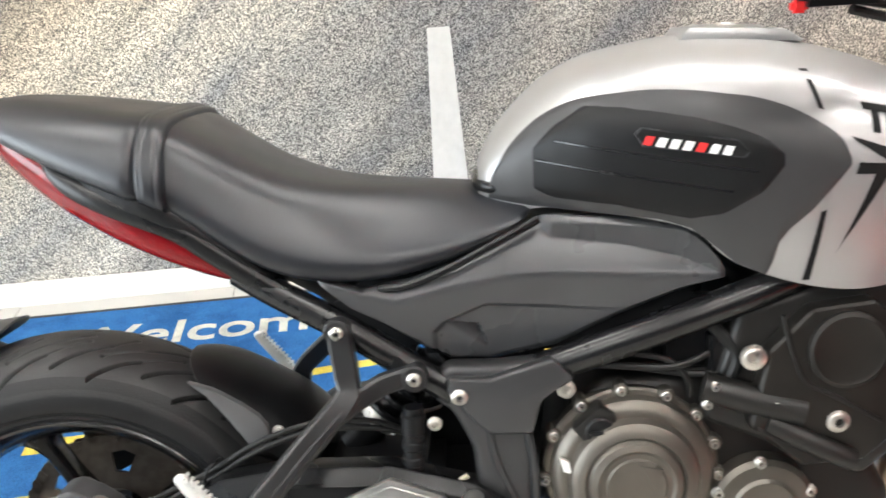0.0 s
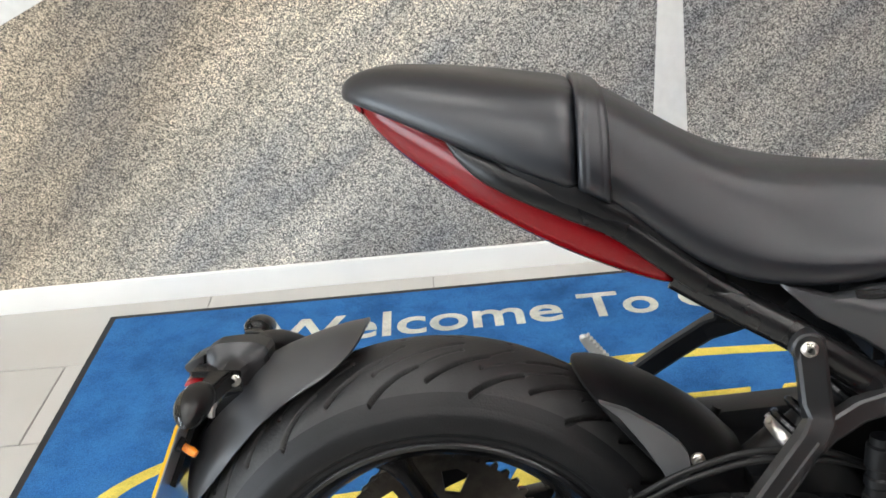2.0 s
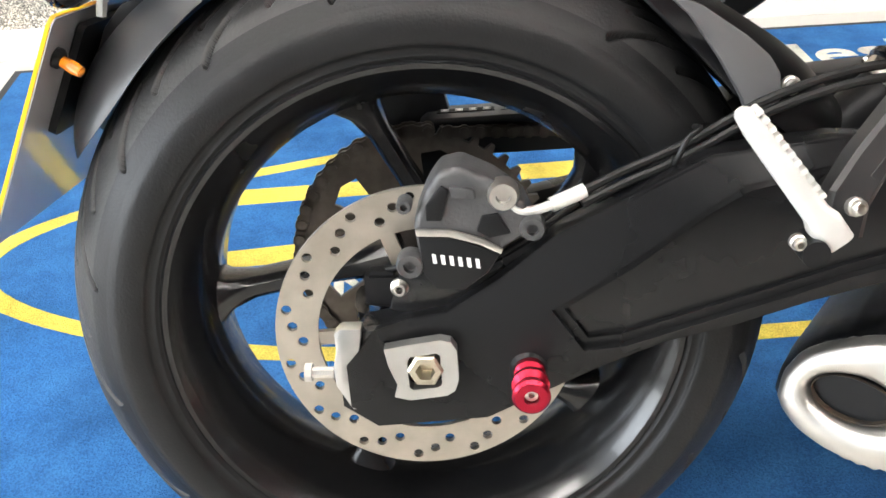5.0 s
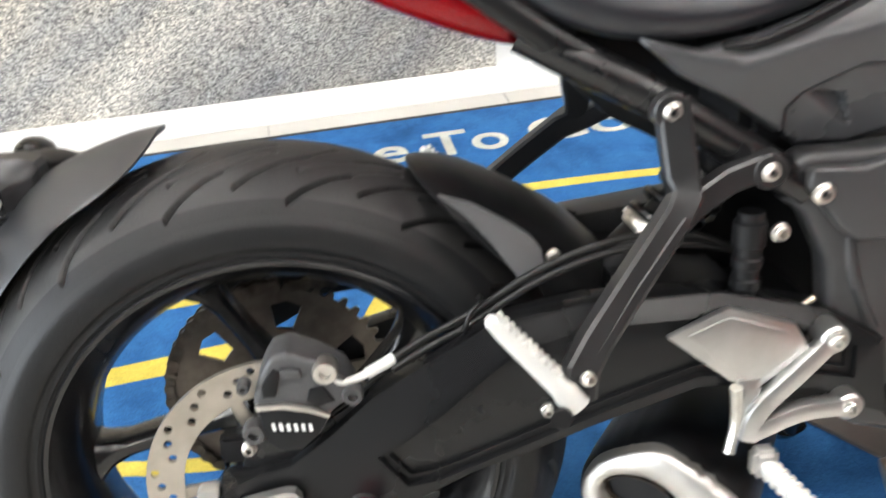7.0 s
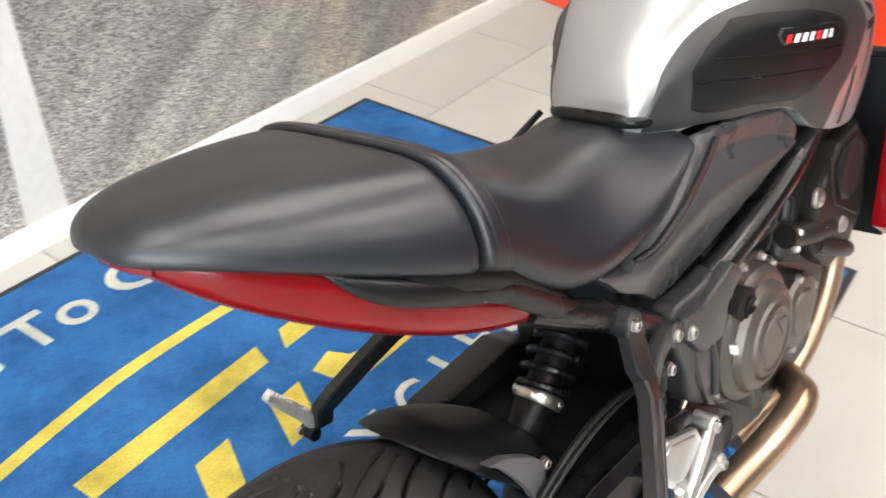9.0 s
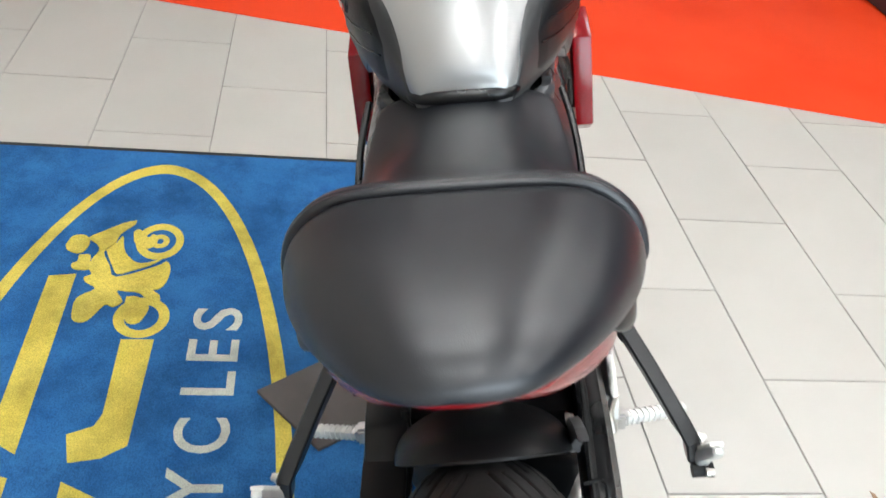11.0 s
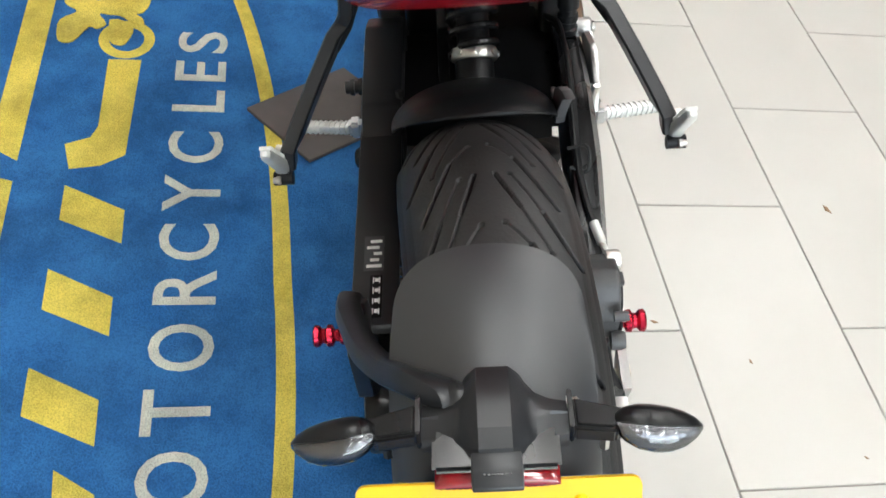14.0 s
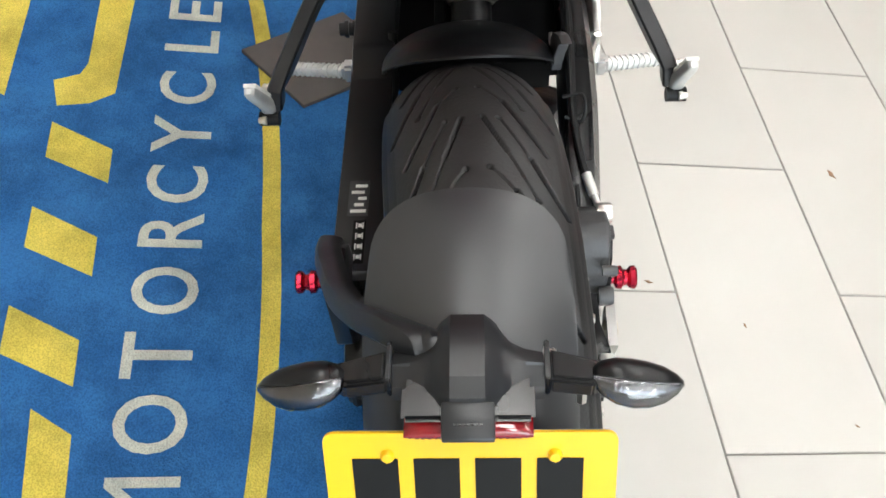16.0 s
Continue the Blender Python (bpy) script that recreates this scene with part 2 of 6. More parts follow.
def road_print():
    """A photograph of coarse asphalt printed on the wall: pale and dark chippings, tan and blue-grey drifts."""
    m = bpy.data.materials.new("printed_asphalt")
    m.use_nodes = True
    n, l = m.node_tree.nodes, m.node_tree.links
    b = n["Principled BSDF"]
    tc = n.new("ShaderNodeTexCoord")
    chips = n.new("ShaderNodeTexNoise")
    chips.inputs["Scale"].default_value, chips.inputs["Detail"].default_value, chips.inputs["Roughness"].default_value = 300, 3, 0.75
    l.new(tc.outputs["Object"], chips.inputs["Vector"])
    cr = n.new("ShaderNodeValToRGB")
    e = cr.color_ramp.elements
    e[0].position, e[0].color = 0.43, (0.055, 0.055, 0.057, 1)
    e[1].position, e[1].color = 0.585, (0.86, 0.85, 0.81, 1)
    mid = cr.color_ramp.elements.new(0.50)
    mid.color = (0.34, 0.335, 0.325, 1)
    cells = n.new("ShaderNodeTexVoronoi")
    cells.inputs["Scale"].default_value = 300
    l.new(tc.outputs["Object"], cells.inputs["Vector"])
    tone = n.new("ShaderNodeSeparateColor")
    l.new(cells.outputs["Color"], tone.inputs["Color"])
    near_mid = n.new("ShaderNodeMapRange")
    near_mid.inputs["To Min"].default_value, near_mid.inputs["To Max"].default_value = 0.38, 0.62
    l.new(tone.outputs["Red"], near_mid.inputs["Value"])
    blend = n.new("ShaderNodeMix")
    blend.inputs["Factor"].default_value = 0.55
    l.new(chips.outputs["Fac"], blend.inputs["A"])
    l.new(near_mid.outputs["Result"], blend.inputs["B"])
    l.new(blend.outputs["Result"], cr.inputs["Fac"])
    along = n.new("ShaderNodeMapping")
    along.inputs["Rotation"].default_value = (0, radians(-50), 0)
    l.new(tc.outputs["Object"], along.inputs["Vector"])
    stretch = n.new("ShaderNodeMapping")
    stretch.inputs["Scale"].default_value = (2.2, 1, 0.45)
    l.new(along.outputs["Vector"], stretch.inputs["Vector"])
    drift = n.new("ShaderNodeTexNoise")
    drift.inputs["Scale"].default_value, drift.inputs["Detail"].default_value = 2.4, 5
    l.new(stretch.outputs["Vector"], drift.inputs["Vector"])
    dr = n.new("ShaderNodeValToRGB")
    d = dr.color_ramp.elements
    d[0].position, d[0].color = 0.38, (0.58, 0.585, 0.595, 1)
    d[1].position, d[1].color = 0.66, (1.30, 1.24, 1.12, 1)
    dm = dr.color_ramp.elements.new(0.52)
    dm.color = (0.92, 0.88, 0.80, 1)
    # the pale wheel track of the photograph, running up at a slant, tan beyond it
    sep = n.new("ShaderNodeSeparateXYZ")
    l.new(along.outputs["Vector"], sep.inputs[0])
    track = n.new("ShaderNodeValToRGB")
    span = n.new("ShaderNodeMapRange")
    span.inputs["From Min"].default_value, span.inputs["From Max"].default_value = -1.5, 1.5
    l.new(sep.outputs["X"], span.inputs["Value"])
    l.new(span.outputs["Result"], track.inputs["Fac"])
    k = track.color_ramp
    k.interpolation = "EASE"
    k.elements[0].position, k.elements[0].color = 0.08, (0.80, 0.70, 0.58, 1)
    k.elements[1].position, k.elements[1].color = 0.80, (0.90, 0.88, 0.84, 1)
    for at, c in ((0.20, (0.90, 0.80, 0.68, 1)), (0.255, (1.08, 1.02, 0.92, 1)), (0.297, (1.40, 1.35, 1.25, 1)), (0.35, (1.18, 1.17, 1.14, 1)), (0.42, (0.84, 0.85, 0.87, 1)), (0.55, (0.82, 0.82, 0.82, 1))):
        k.elements.new(at).color = c
    both = n.new("ShaderNodeMix")
    both.data_type, both.blend_type = "RGBA", "MULTIPLY"
    both.inputs["Factor"].default_value = 1.0
    l.new(track.outputs["Color"], both.inputs[6])
    l.new(dr.outputs["Color"], both.inputs[7])
    l.new(drift.outputs["Fac"], dr.inputs["Fac"])
    mix = n.new("ShaderNodeMix")
    mix.data_type, mix.blend_type = "RGBA", "MULTIPLY"
    mix.inputs["Factor"].default_value = 1.0
    l.new(cr.outputs["Color"], mix.inputs[6])
    l.new(both.outputs[2], mix.inputs[7])
    l.new(mix.outputs[2], b.inputs["Base Color"])
    b.inputs["Roughness"].default_value = 0.5
    return m


ROAD = road_print()
LINE = surface("printed_road_paint", (0.62, 0.61, 0.57), 0.5, col2=(0.74, 0.73, 0.69), scale=40, amount=1.5, detail=8)


# ---- mesh helpers ----
def part(name, bm, material, parent=None, label="", smooth=35, sub=0):
    """Links a bmesh as one mesh object under a thing or a part."""
    bmesh.ops.recalc_face_normals(bm, faces=bm.faces)
    me = bpy.data.meshes.new(name)
    bm.to_mesh(me)
    bm.free()
    me.materials.append(material)
    if smooth:
        for p in me.polygons:
            p.use_smooth = True
        if smooth < 180:
            me.set_sharp_from_angle(angle=radians(smooth))
    ob = new(name, me)
    ob.parent = parent
    if label:
        ob["label"] = label
    if sub:
        mod = ob.modifiers.new("round", "SUBSURF")
        mod.levels = mod.render_levels = sub
    return ob


def spline(points, steps=6):
    """Catmull-Rom through the points."""
    p = [Vector(q) for q in points]
    if len(p) < 3:
        return p
    p = [2 * p[0] - p[1], *p, 2 * p[-1] - p[-2]]
    out = []
    for i in range(1, len(p) - 2):
        for k in range(steps):
            t = k / steps
            a, b, c, d = p[i - 1 : i + 3]
            out.append(0.5 * (2 * b + (c - a) * t + (2 * a - 5 * b + 4 * c - d) * t * t + (3 * b - a - 3 * c + d) * t ** 3))
    return out + [p[-2]]


def skin(bm, rings, closed=True, caps=True):
    """Skins rings of equal count into a sheet or a closed body."""
    vs = [[bm.verts.new(v) for v in ring] for ring in rings]
    for a, b in zip(vs, vs[1:]):
        n = len(a)
        for i in range(n if closed else n - 1):
            j = (i + 1) % n
            bm.faces.new((a[i], a[j], b[j], b[i]))
    if caps and closed:
        bm.faces.new(vs[0][::-1])
        bm.faces.new(vs[-1])
    return vs


def power(c, e):
    return math.copysign(abs(c) ** e, c)


def tube(bm, points, r, n=12, r2=None, square=1.0, steps=6, up=(0, 1, 0), taper=None, tip=0):
    """A round or flattened bar along a smooth path. square below 1 flattens its sides; tip: rings over which its start is drawn to a point."""
    path = spline(points, steps) if steps > 1 else [Vector(p) for p in points]
    rings = []
    ref = Vector(up)
    for i, p in enumerate(path):
        d = (path[min(i + 1, len(path) - 1)] - path[max(i - 1, 0)]).normalized()
        u = (ref - d * ref.dot(d)).normalized()
        v = d.cross(u)
        k = 1.0 if taper is None else 1 + (taper - 1) * i / (len(path) - 1)
        if tip:
            k *= min(1.0, (i + 0.4) / tip) ** 0.7
        ring = []
        for a in range(n):
            w = math.tau * (a + 0.5) / n
            ring.append(p + u * power(math.cos(w), square) * (r2 or r) * k + v * power(math.sin(w), square) * r * k)
        rings.append(ring)
    skin(bm, rings)
    return bm


def slab(bm, outline, y0, y1, bevel=0.003, seg=2):
    """An outline in x and z given a thickness in y, with rounded edges."""
    f = bm.faces.new([bm.verts.new((x, y0, z)) for x, z in outline])
    base = list(f.verts)
    got = bmesh.ops.extrude_face_region(bm, geom=[f])
    top = [v for v in got["geom"] if isinstance(v, bmesh.types.BMVert)]
    bmesh.ops.translate(bm, verts=top, vec=(0, y1 - y0, 0))
    if bevel:
        mine = set(base + top)
        edges = [e for e in bm.edges if e.verts[0] in mine]
        bmesh.ops.bevel(bm, geom=edges, offset=bevel, segments=seg, profile=0.6, affect="EDGES", clamp_overlap=True)
    return bm


def rounded(bm, a, b, bevel=0.004, m=None):
    """A block from corner a to corner b with rounded edges, moved by m."""
    mine = bmesh.ops.create_cube(bm, size=1)["verts"]
    for v in mine:
        v.co = Vector([a[i] + (v.co[i] + 0.5) * (b[i] - a[i]) for i in range(3)])
        if m:
            v.co = m @ v.co
    if bevel:
        own = set(mine)
        bmesh.ops.bevel(bm, geom=[e for e in bm.edges if e.verts[0] in own], offset=bevel, segments=2, affect="EDGES", clamp_overlap=True)
    return bm


def turned(bm, profile, centre, n=32, axis=(0, 1, 0), closed=False):
    """A turned body: profile of (along the axis, radius)."""
    m = Vector((0, 0, 1)).rotation_difference(Vector(axis)).to_matrix()
    rings = []
    for k in range(n):
        w = math.tau * k / n
        rings.append([Vector(centre) + m @ Vector((r * math.cos(w), r * math.sin(w), h)) for h, r in profile])
    vs = [[bm.verts.new(v) for v in ring] for ring in rings]
    count = len(profile)
    for i in range(n):
        a, b = vs[i], vs[(i + 1) % n]
        for j in range(count if closed else count - 1):
            q = (j + 1) % count
            bm.faces.new((a[j], a[q], b[q], b[j]))
    if not closed:
        for j in (0, count - 1):
            if profile[j][1] > 1e-4:
                bm.faces.new([v[j] for v in vs])
    bmesh.ops.remove_doubles(bm, verts=bm.verts, dist=1e-5)
    return bm


def bolt(parent, at, r=0.009, out=(0, -1, 0), material=None, name="bolt"):
    """A socket screw with a washer face and a recessed hexagon."""
    bm = bmesh.new()
    turned(bm, [(-0.004, r * 1.25), (0.0, r * 1.25), (0.001, r), (0.004, r), (0.0055, r * 0.8), (0.0055, r * 0.52), (-0.002, r * 0.46), (-0.002, 0)], at, 14, out)
    return part(name, bm, material or STEEL, parent)


def drilled(bm, outer, holes, y0, y1):
    """A flat plate in x and z with real holes through it."""
    loops = []
    for loop in [outer, *holes]:
        vs = [bm.verts.new((x, y0, z)) for x, z in loop]
        loops.append([bm.edges.new((vs[i], vs[(i + 1) % len(vs)])) for i in range(len(vs))])
    made = bmesh.ops.triangle_fill(bm, use_beauty=True, edges=[e for lp in loops for e in lp])
    faces = [g for g in made["geom"] if isinstance(g, bmesh.types.BMFace)]
    got = bmesh.ops.extrude_face_region(bm, geom=faces)
    bmesh.ops.translate(bm, verts=[v for v in got["geom"] if isinstance(v, bmesh.types.BMVert)], vec=(0, y1 - y0, 0))
    return bm


def ring_points(cx, cz, r, n, phase=0.0):
    return [(cx + r * math.cos(math.tau * k / n + phase), cz + r * math.sin(math.tau * k / n + phase)) for k in range(n)]


def mix(a, b, t):
    return a + (b - a) * t


def curve_at(table, x):
    """Smooth reading of a short table of (x, values...)."""
    if x <= table[0][0]:
        return table[0][1:]
    for p, q in zip(table, table[1:]):
        if x <= q[0]:
            t = (x - p[0]) / (q[0] - p[0])
            return tuple(mix(a, b, t) for a, b in zip(p[1:], q[1:]))
    return table[-1][1:]


# ---- the room ----
FX0, FX1, FY0, WY, H = -5.2, 7.0, -5.6, 1.354, 3.0
JX, JY, PITCH, ROW = 0.221, -0.487, 0.3015, 0.3065


def block(name, a, b, material, parent=None, bevel=0.0):
    return part(name, rounded(bmesh.new(), a, b, bevel), material, parent, smooth=0)


floor = block("floor", (FX0 - 0.2, FY0 - 0.2, -0.12), (FX1 + 0.2, WY + 0.2, -0.004), GROUT)
tagged(floor, "warm grey porcelain floor tiles in brick bond", "floor", kind="structure")
ceiling = block("ceiling", (FX0 - 0.2, FY0 - 0.2, H), (FX1 + 0.2, WY + 0.2, H + 0.12), CEIL)
tagged(ceiling, "plain off-white showroom ceiling", "ceiling", kind="structure")
wall_n = block("wall_north", (FX0 - 0.2, WY, -0.004), (FX1 + 0.2, WY + 0.2, H), ROAD)
tagged(wall_n, "wall papered with a printed photograph of asphalt road", "wall", kind="structure")
# unseen walls added to close the room, dark to keep reflections low
wall_e = block("wall_east", (FX1, FY0 - 0.2, -0.004), (FX1 + 0.2, WY, H), WALLW)
tagged(wall_e, "unseen dark grey wall closing the room", "wall", kind="structure")
wall_s = block("wall_south", (FX0 - 0.2, FY0 - 0.2, -0.004), (FX1, FY0, H), WALLW)
tagged(wall_s, "unseen dark grey wall closing the room", "wall", kind="structure")
# the shop front behind, with one wide window
bm = bmesh.new()
rounded(bm, (FX0 - 0.2, FY0, -0.004), (FX0, WY, 0.35), 0)
rounded(bm, (FX0 - 0.2, FY0, 2.75), (FX0, WY, H), 0)
rounded(bm, (FX0 - 0.2, FY0, 0.35), (FX0, FY0 + 0.4, 2.75), 0)
rounded(bm, (FX0 - 0.2, WY - 0.4, 0.35), (FX0, WY, 2.75), 0)
tagged(part("wall_west", bm, WALLW, smooth=0), "grey shop front wall round a wide window", "wall", kind="structure")
bm = bmesh.new()
for y in (FY0 + 0.4, -3.5, -2.1, -0.7, WY - 0.46):
    rounded(bm, (FX0 - 0.13, y, 0.35), (FX0 - 0.07, y + 0.06, 2.75), 0.004)
for z in (0.35, 2.69):
    rounded(bm, (FX0 - 0.13, FY0 + 0.46, z), (FX0 - 0.07, WY - 0.46, z + 0.06), 0.004)
window = tagged(part("window_1", bm, PAINT, smooth=0), "wide shop window with a dark metal frame", "window", kind="structure")
pane = part("pane", rounded(bmesh.new(), (FX0 - 0.104, FY0 + 0.46, 0.41), (FX0 - 0.098, WY - 0.46, 2.69), 0), GLASS, window, smooth=0)
pane.visible_shadow = False
light = bpy.data.lights.new("window_daylight", "AREA")
light.shape, light.size, light.size_y, light.energy, light.color = "RECTANGLE", 5.8, 2.3, WINDOW_POWER, (0.84, 0.93, 1.0)
day = new("window_daylight", light)
day.matrix_world = look((FX0 - 0.02, (FY0 + WY) / 2, 1.55), (0, (FY0 + WY) / 2, 1.2))

# skirting along the printed wall, with a small rounded top
bm = bmesh.new()
slab(bm, [(FX0, 0.0), (FX1, 0.0), (FX1, 0.07), (FX0, 0.07)], WY - 0.016, WY - 0.0005, 0.003)
tagged(part("baseboard", bm, SKIRT), "white painted skirting board along the printed wall", "skirting", kind="structure")

# the white lane marks of the printed road
marks = new("road_marking")
tagged(marks, "white lane marks printed on the road photograph", "wall print", kind="structure")


def printed(outline, name="lane_mark"):
    bm = bmesh.new()
    slab(bm, outline, WY - 0.0022, WY - 0.0006, 0)
    return part(name, bm, LINE, marks, smooth=0)


printed([(0.509, 0.07), (0.622, 0.07), (0.581, 0.692), (0.521, 0.692)])
printed([(-1.30, 0.66), (-1.30, 0.735), (-1.086, 0.807), (-0.80, 0.90), (-0.55, 0.985), (-0.55, 0.955), (-0.80, 0.868), (-1.086, 0.745)])
printed([(0.527, 1.02), (0.569, 1.02), (0.556, 1.34), (0.530, 1.34)])

# ceiling panels that light the room
shade = bmesh.new()
rounded(shade, (-0.6, -0.15, 0.0), (0.6, 0.15, 0.02), 0.003)
panel = new("ceiling_light")
frame_bm = bmesh.new()
for a, b in (((-0.62, -0.17, -0.012), (0.62, -0.15, 0.03)), ((-0.62, 0.15, -0.012), (0.62, 0.17, 0.03)),
             ((-0.62, -0.15, -0.012), (-0.60, 0.15, 0.03)), ((0.60, -0.15, -0.012), (0.62, 0.15, 0.03))):
    rounded(frame_bm, a, b, 0)
part("frame", frame_bm, SKIRT, panel, smooth=0)
part("diffuser", shade, PANELM, panel, "lit white diffuser", smooth=0)
tagged(panel, "long white ceiling light panel, switched on", "ceiling light", group="ceiling lights")
spots = [(x, y) for x in (-2.6, -0.8, 1.0, 2.8) for y in (-2.7, -1.1, 0.4)]
panel.matrix_world = pose(spots[0][0], spots[0][1], H - 0.03)
for x, y in spots[1:]:
    copy_thing(panel, pose(x, y, H - 0.03))

# the orange floor ahead, its edge cut at a slant
bm = bmesh.new()
edge = [(2.80, 1.338), (1.40, -4.40)]
for v in ((edge[0][0], edge[0][1]), (edge[1][0], edge[1][1]), (1.40, FY0), (FX1, FY0), (FX1, edge[0][1])):
    bm.verts.new((*v, 0.001))
bm.faces.new(bm.verts)
got = bmesh.ops.extrude_face_region(bm, geom=bm.faces[:])
bmesh.ops.translate(bm, verts=[v for v in got["geom"] if isinstance(v, bmesh.types.BMVert)], vec=(0, 0, 0.003))
tagged(part("floor_orange", bm, ORANGE, smooth=0), "glossy orange vinyl floor area with a straight slanting edge", "floor", kind="structure")
plinth = new("display_plinth")
bm = bmesh.new()
rounded(bm, (2.75, -3.3, 0.004), (4.4, -2.25, 0.16), 0.01, pose(0, 0, 0))
part("base", bm, DARKW, plinth)
tagged(plinth, "low black display plinth on the orange floor", "plinth")

# ---- the welcome mat ----
MX0, MX1, MY0, MY1, MZ = -0.938, 1.641, -0.235, 1.270, 0.006
rug = new("welcome_mat")
rug.location = (0, 0, 0)
tagged(rug, "blue carpet mat with yellow emblem and cream lettering, dark rubber edge", "door mat")
bm = bmesh.new()
rounded(bm, (MX0, MY0, 0.0), (MX1, MY1, 0.0035), 0.001)
part("rubber_border", bm, BORDER, rug, "dark rubber border", smooth=0)
bm = bmesh.new()
rounded(bm, (MX0 + 0.018, MY0 + 0.018, 0.0012), (MX1 - 0.018, MY1 - 0.018, MZ), 0.0015)
part("carpet_face", bm, BLUE, rug, smooth=0)


def inlay(outline, material, name, z=MZ):
    """A flat piece of pile let into the mat, a hair proud of it."""
    bm = bmesh.new()
    f = bm.faces.new([bm.verts.new((x, y, z - 0.002)) for x, y in outline])
    got = bmesh.ops.extrude_face_region(bm, geom=[f])
    bmesh.ops.translate(bm, verts=[v for v in got["geom"] if isinstance(v, bmesh.types.BMVert)], vec=(0, 0, 0.0026))
    bmesh.ops.triangulate(bm, faces=[f for f in bm.faces if len(f.verts) > 4])
    return part(name, bm, material, rug, smooth=0)


def lettering(text, x0, x1, y, height, material, name, bold=0.0):
    """Words in the built-in font, fitted between x0 and x1 on the line y."""
    cu = bpy.data.curves.new(name, "FONT")
    cu.body, cu.extrude, cu.offset, cu.resolution_u = text, 0.0013, bold, 4
    ob = bpy.data.objects.new(name, cu)
    scene.collection.objects.link(ob)
    bpy.context.view_layer.update()
    me = bpy.data.meshes.new_from_object(ob.evaluated_get(bpy.context.evaluated_depsgraph_get()))
    bpy.data.objects.remove(ob)
    xs = [v.co.x for v in me.vertices]
    tall = max(v.co.y for v in me.vertices)
    for v in me.vertices:
        v.co.x = x0 + (v.co.x - min(xs)) / (max(xs) - min(xs)) * (x1 - x0)
        v.co.y = y + v.co.y / tall * height
        v.co.z = v.co.z + MZ
    me.materials.append(material)
    made = new(name, me)
    made.parent = rug
    return made


for letter, x0, x1 in (("M", -0.200, -0.105), ("O", -0.072, 0.018), ("T", 0.044, 0.122), ("O", 0.154, 0.242), ("R", 0.281, 0.352), ("C", 0.374, 0.456),
                       ("Y", 0.486, 0.576), ("C", 0.608, 0.692), ("L", 0.750, 0.814), ("E", 0.843, 0.905), ("S", 0.934, 1.004)):
    lettering(letter, x0, x1, 0.301, 0.096, CREAM, "letter", 0.0 if letter == "M" else 0.012)
lettering("Welcome", -0.508, 0.232, 1.043, 0.114, CREAM, "lettering", 0.014)
lettering("To", 0.276, 0.468, 1.043, 0.114, CREAM, "lettering", 0.014)
lettering("Colesh", 0.522, 1.092, 1.043, 0.114, CREAM, "lettering", 0.014)
# the long oval
def oval_point(w, a, b):
    x = 0.394 + a * power(math.cos(w), 1.05)
    return (x, 0.522 + b * power(math.sin(w), 1.05) - 0.042 * min(1.0, max(0.0, (0.35 - x) / 0.65)))
bm = bmesh.new()
rings = []
for k in range(97):
    w = math.tau * k / 96
    p, q = oval_point(w, 1.168, 0.344), oval_point(w, 1.126, 0.314)
    rings.append([(*p, MZ - 0.001), (*p, MZ + 0.0006), (*q, MZ + 0.0006), (*q, MZ - 0.001)])
skin(bm, rings, True, False)
part("oval_ring", bm, YELLOW, rug, smooth=0)
# slanting road dashes and two hooked strokes of the emblem
for k in range(-1, 2):
    x = 0.356 + 0.19 * k
    inlay([(x, 0.563), (x - 0.059, 0.458), (x - 0.135, 0.456), (x - 0.082, 0.561)], YELLOW, "dash")
inlay([(-0.003, 0.505), (-0.043, 0.447), (-0.46, 0.424), (-0.46, 0.468), (-0.06, 0.500)], YELLOW, "stroke")
inlay([(-0.10, 0.624), (-0.46, 0.612), (-0.46, 0.664), (-0.10, 0.670)], YELLOW, "stroke")
inlay([(0.902, 0.465), (0.900, 0.528), (0.700, 0.525), (0.670, 0.535), (0.650, 0.577), (0.586, 0.562), (0.596, 0.510), (0.625, 0.470)], YELLOW, "stroke")
inlay([(1.095, 0.707), (1.104, 0.653), (0.604, 0.650), (0.640, 0.703)], YELLOW, "stroke")
inlay([(0.553, 0.649), (0.570, 0.703), (0.12, 0.694), (0.12, 0.640)], YELLOW, "stroke")
# the plain motorcycle shape of the emblem
def round_inlay(cx, cy, outer, inner, name="wheel_ring"):
    bm = bmesh.new()
    rings = [[(cx + a * math.cos(w), cy + b * math.sin(w), z) for (a, b), z in ((outer, MZ - 0.001), (outer, MZ + 0.0006), (inner, MZ + 0.0006), (inner, MZ - 0.001))]
             for w in (math.tau * k / 32 for k in range(33))]
    skin(bm, rings, True, False)
    part(name, bm, YELLOW, rug, smooth=0)
round_inlay(1.232, 0.499, (0.069, 0.052), (0.045, 0.035))
round_inlay(1.232, 0.499, (0.026, 0.021), (0.010, 0.008))
round_inlay(0.968, 0.499, (0.063, 0.055), (0.040, 0.034))
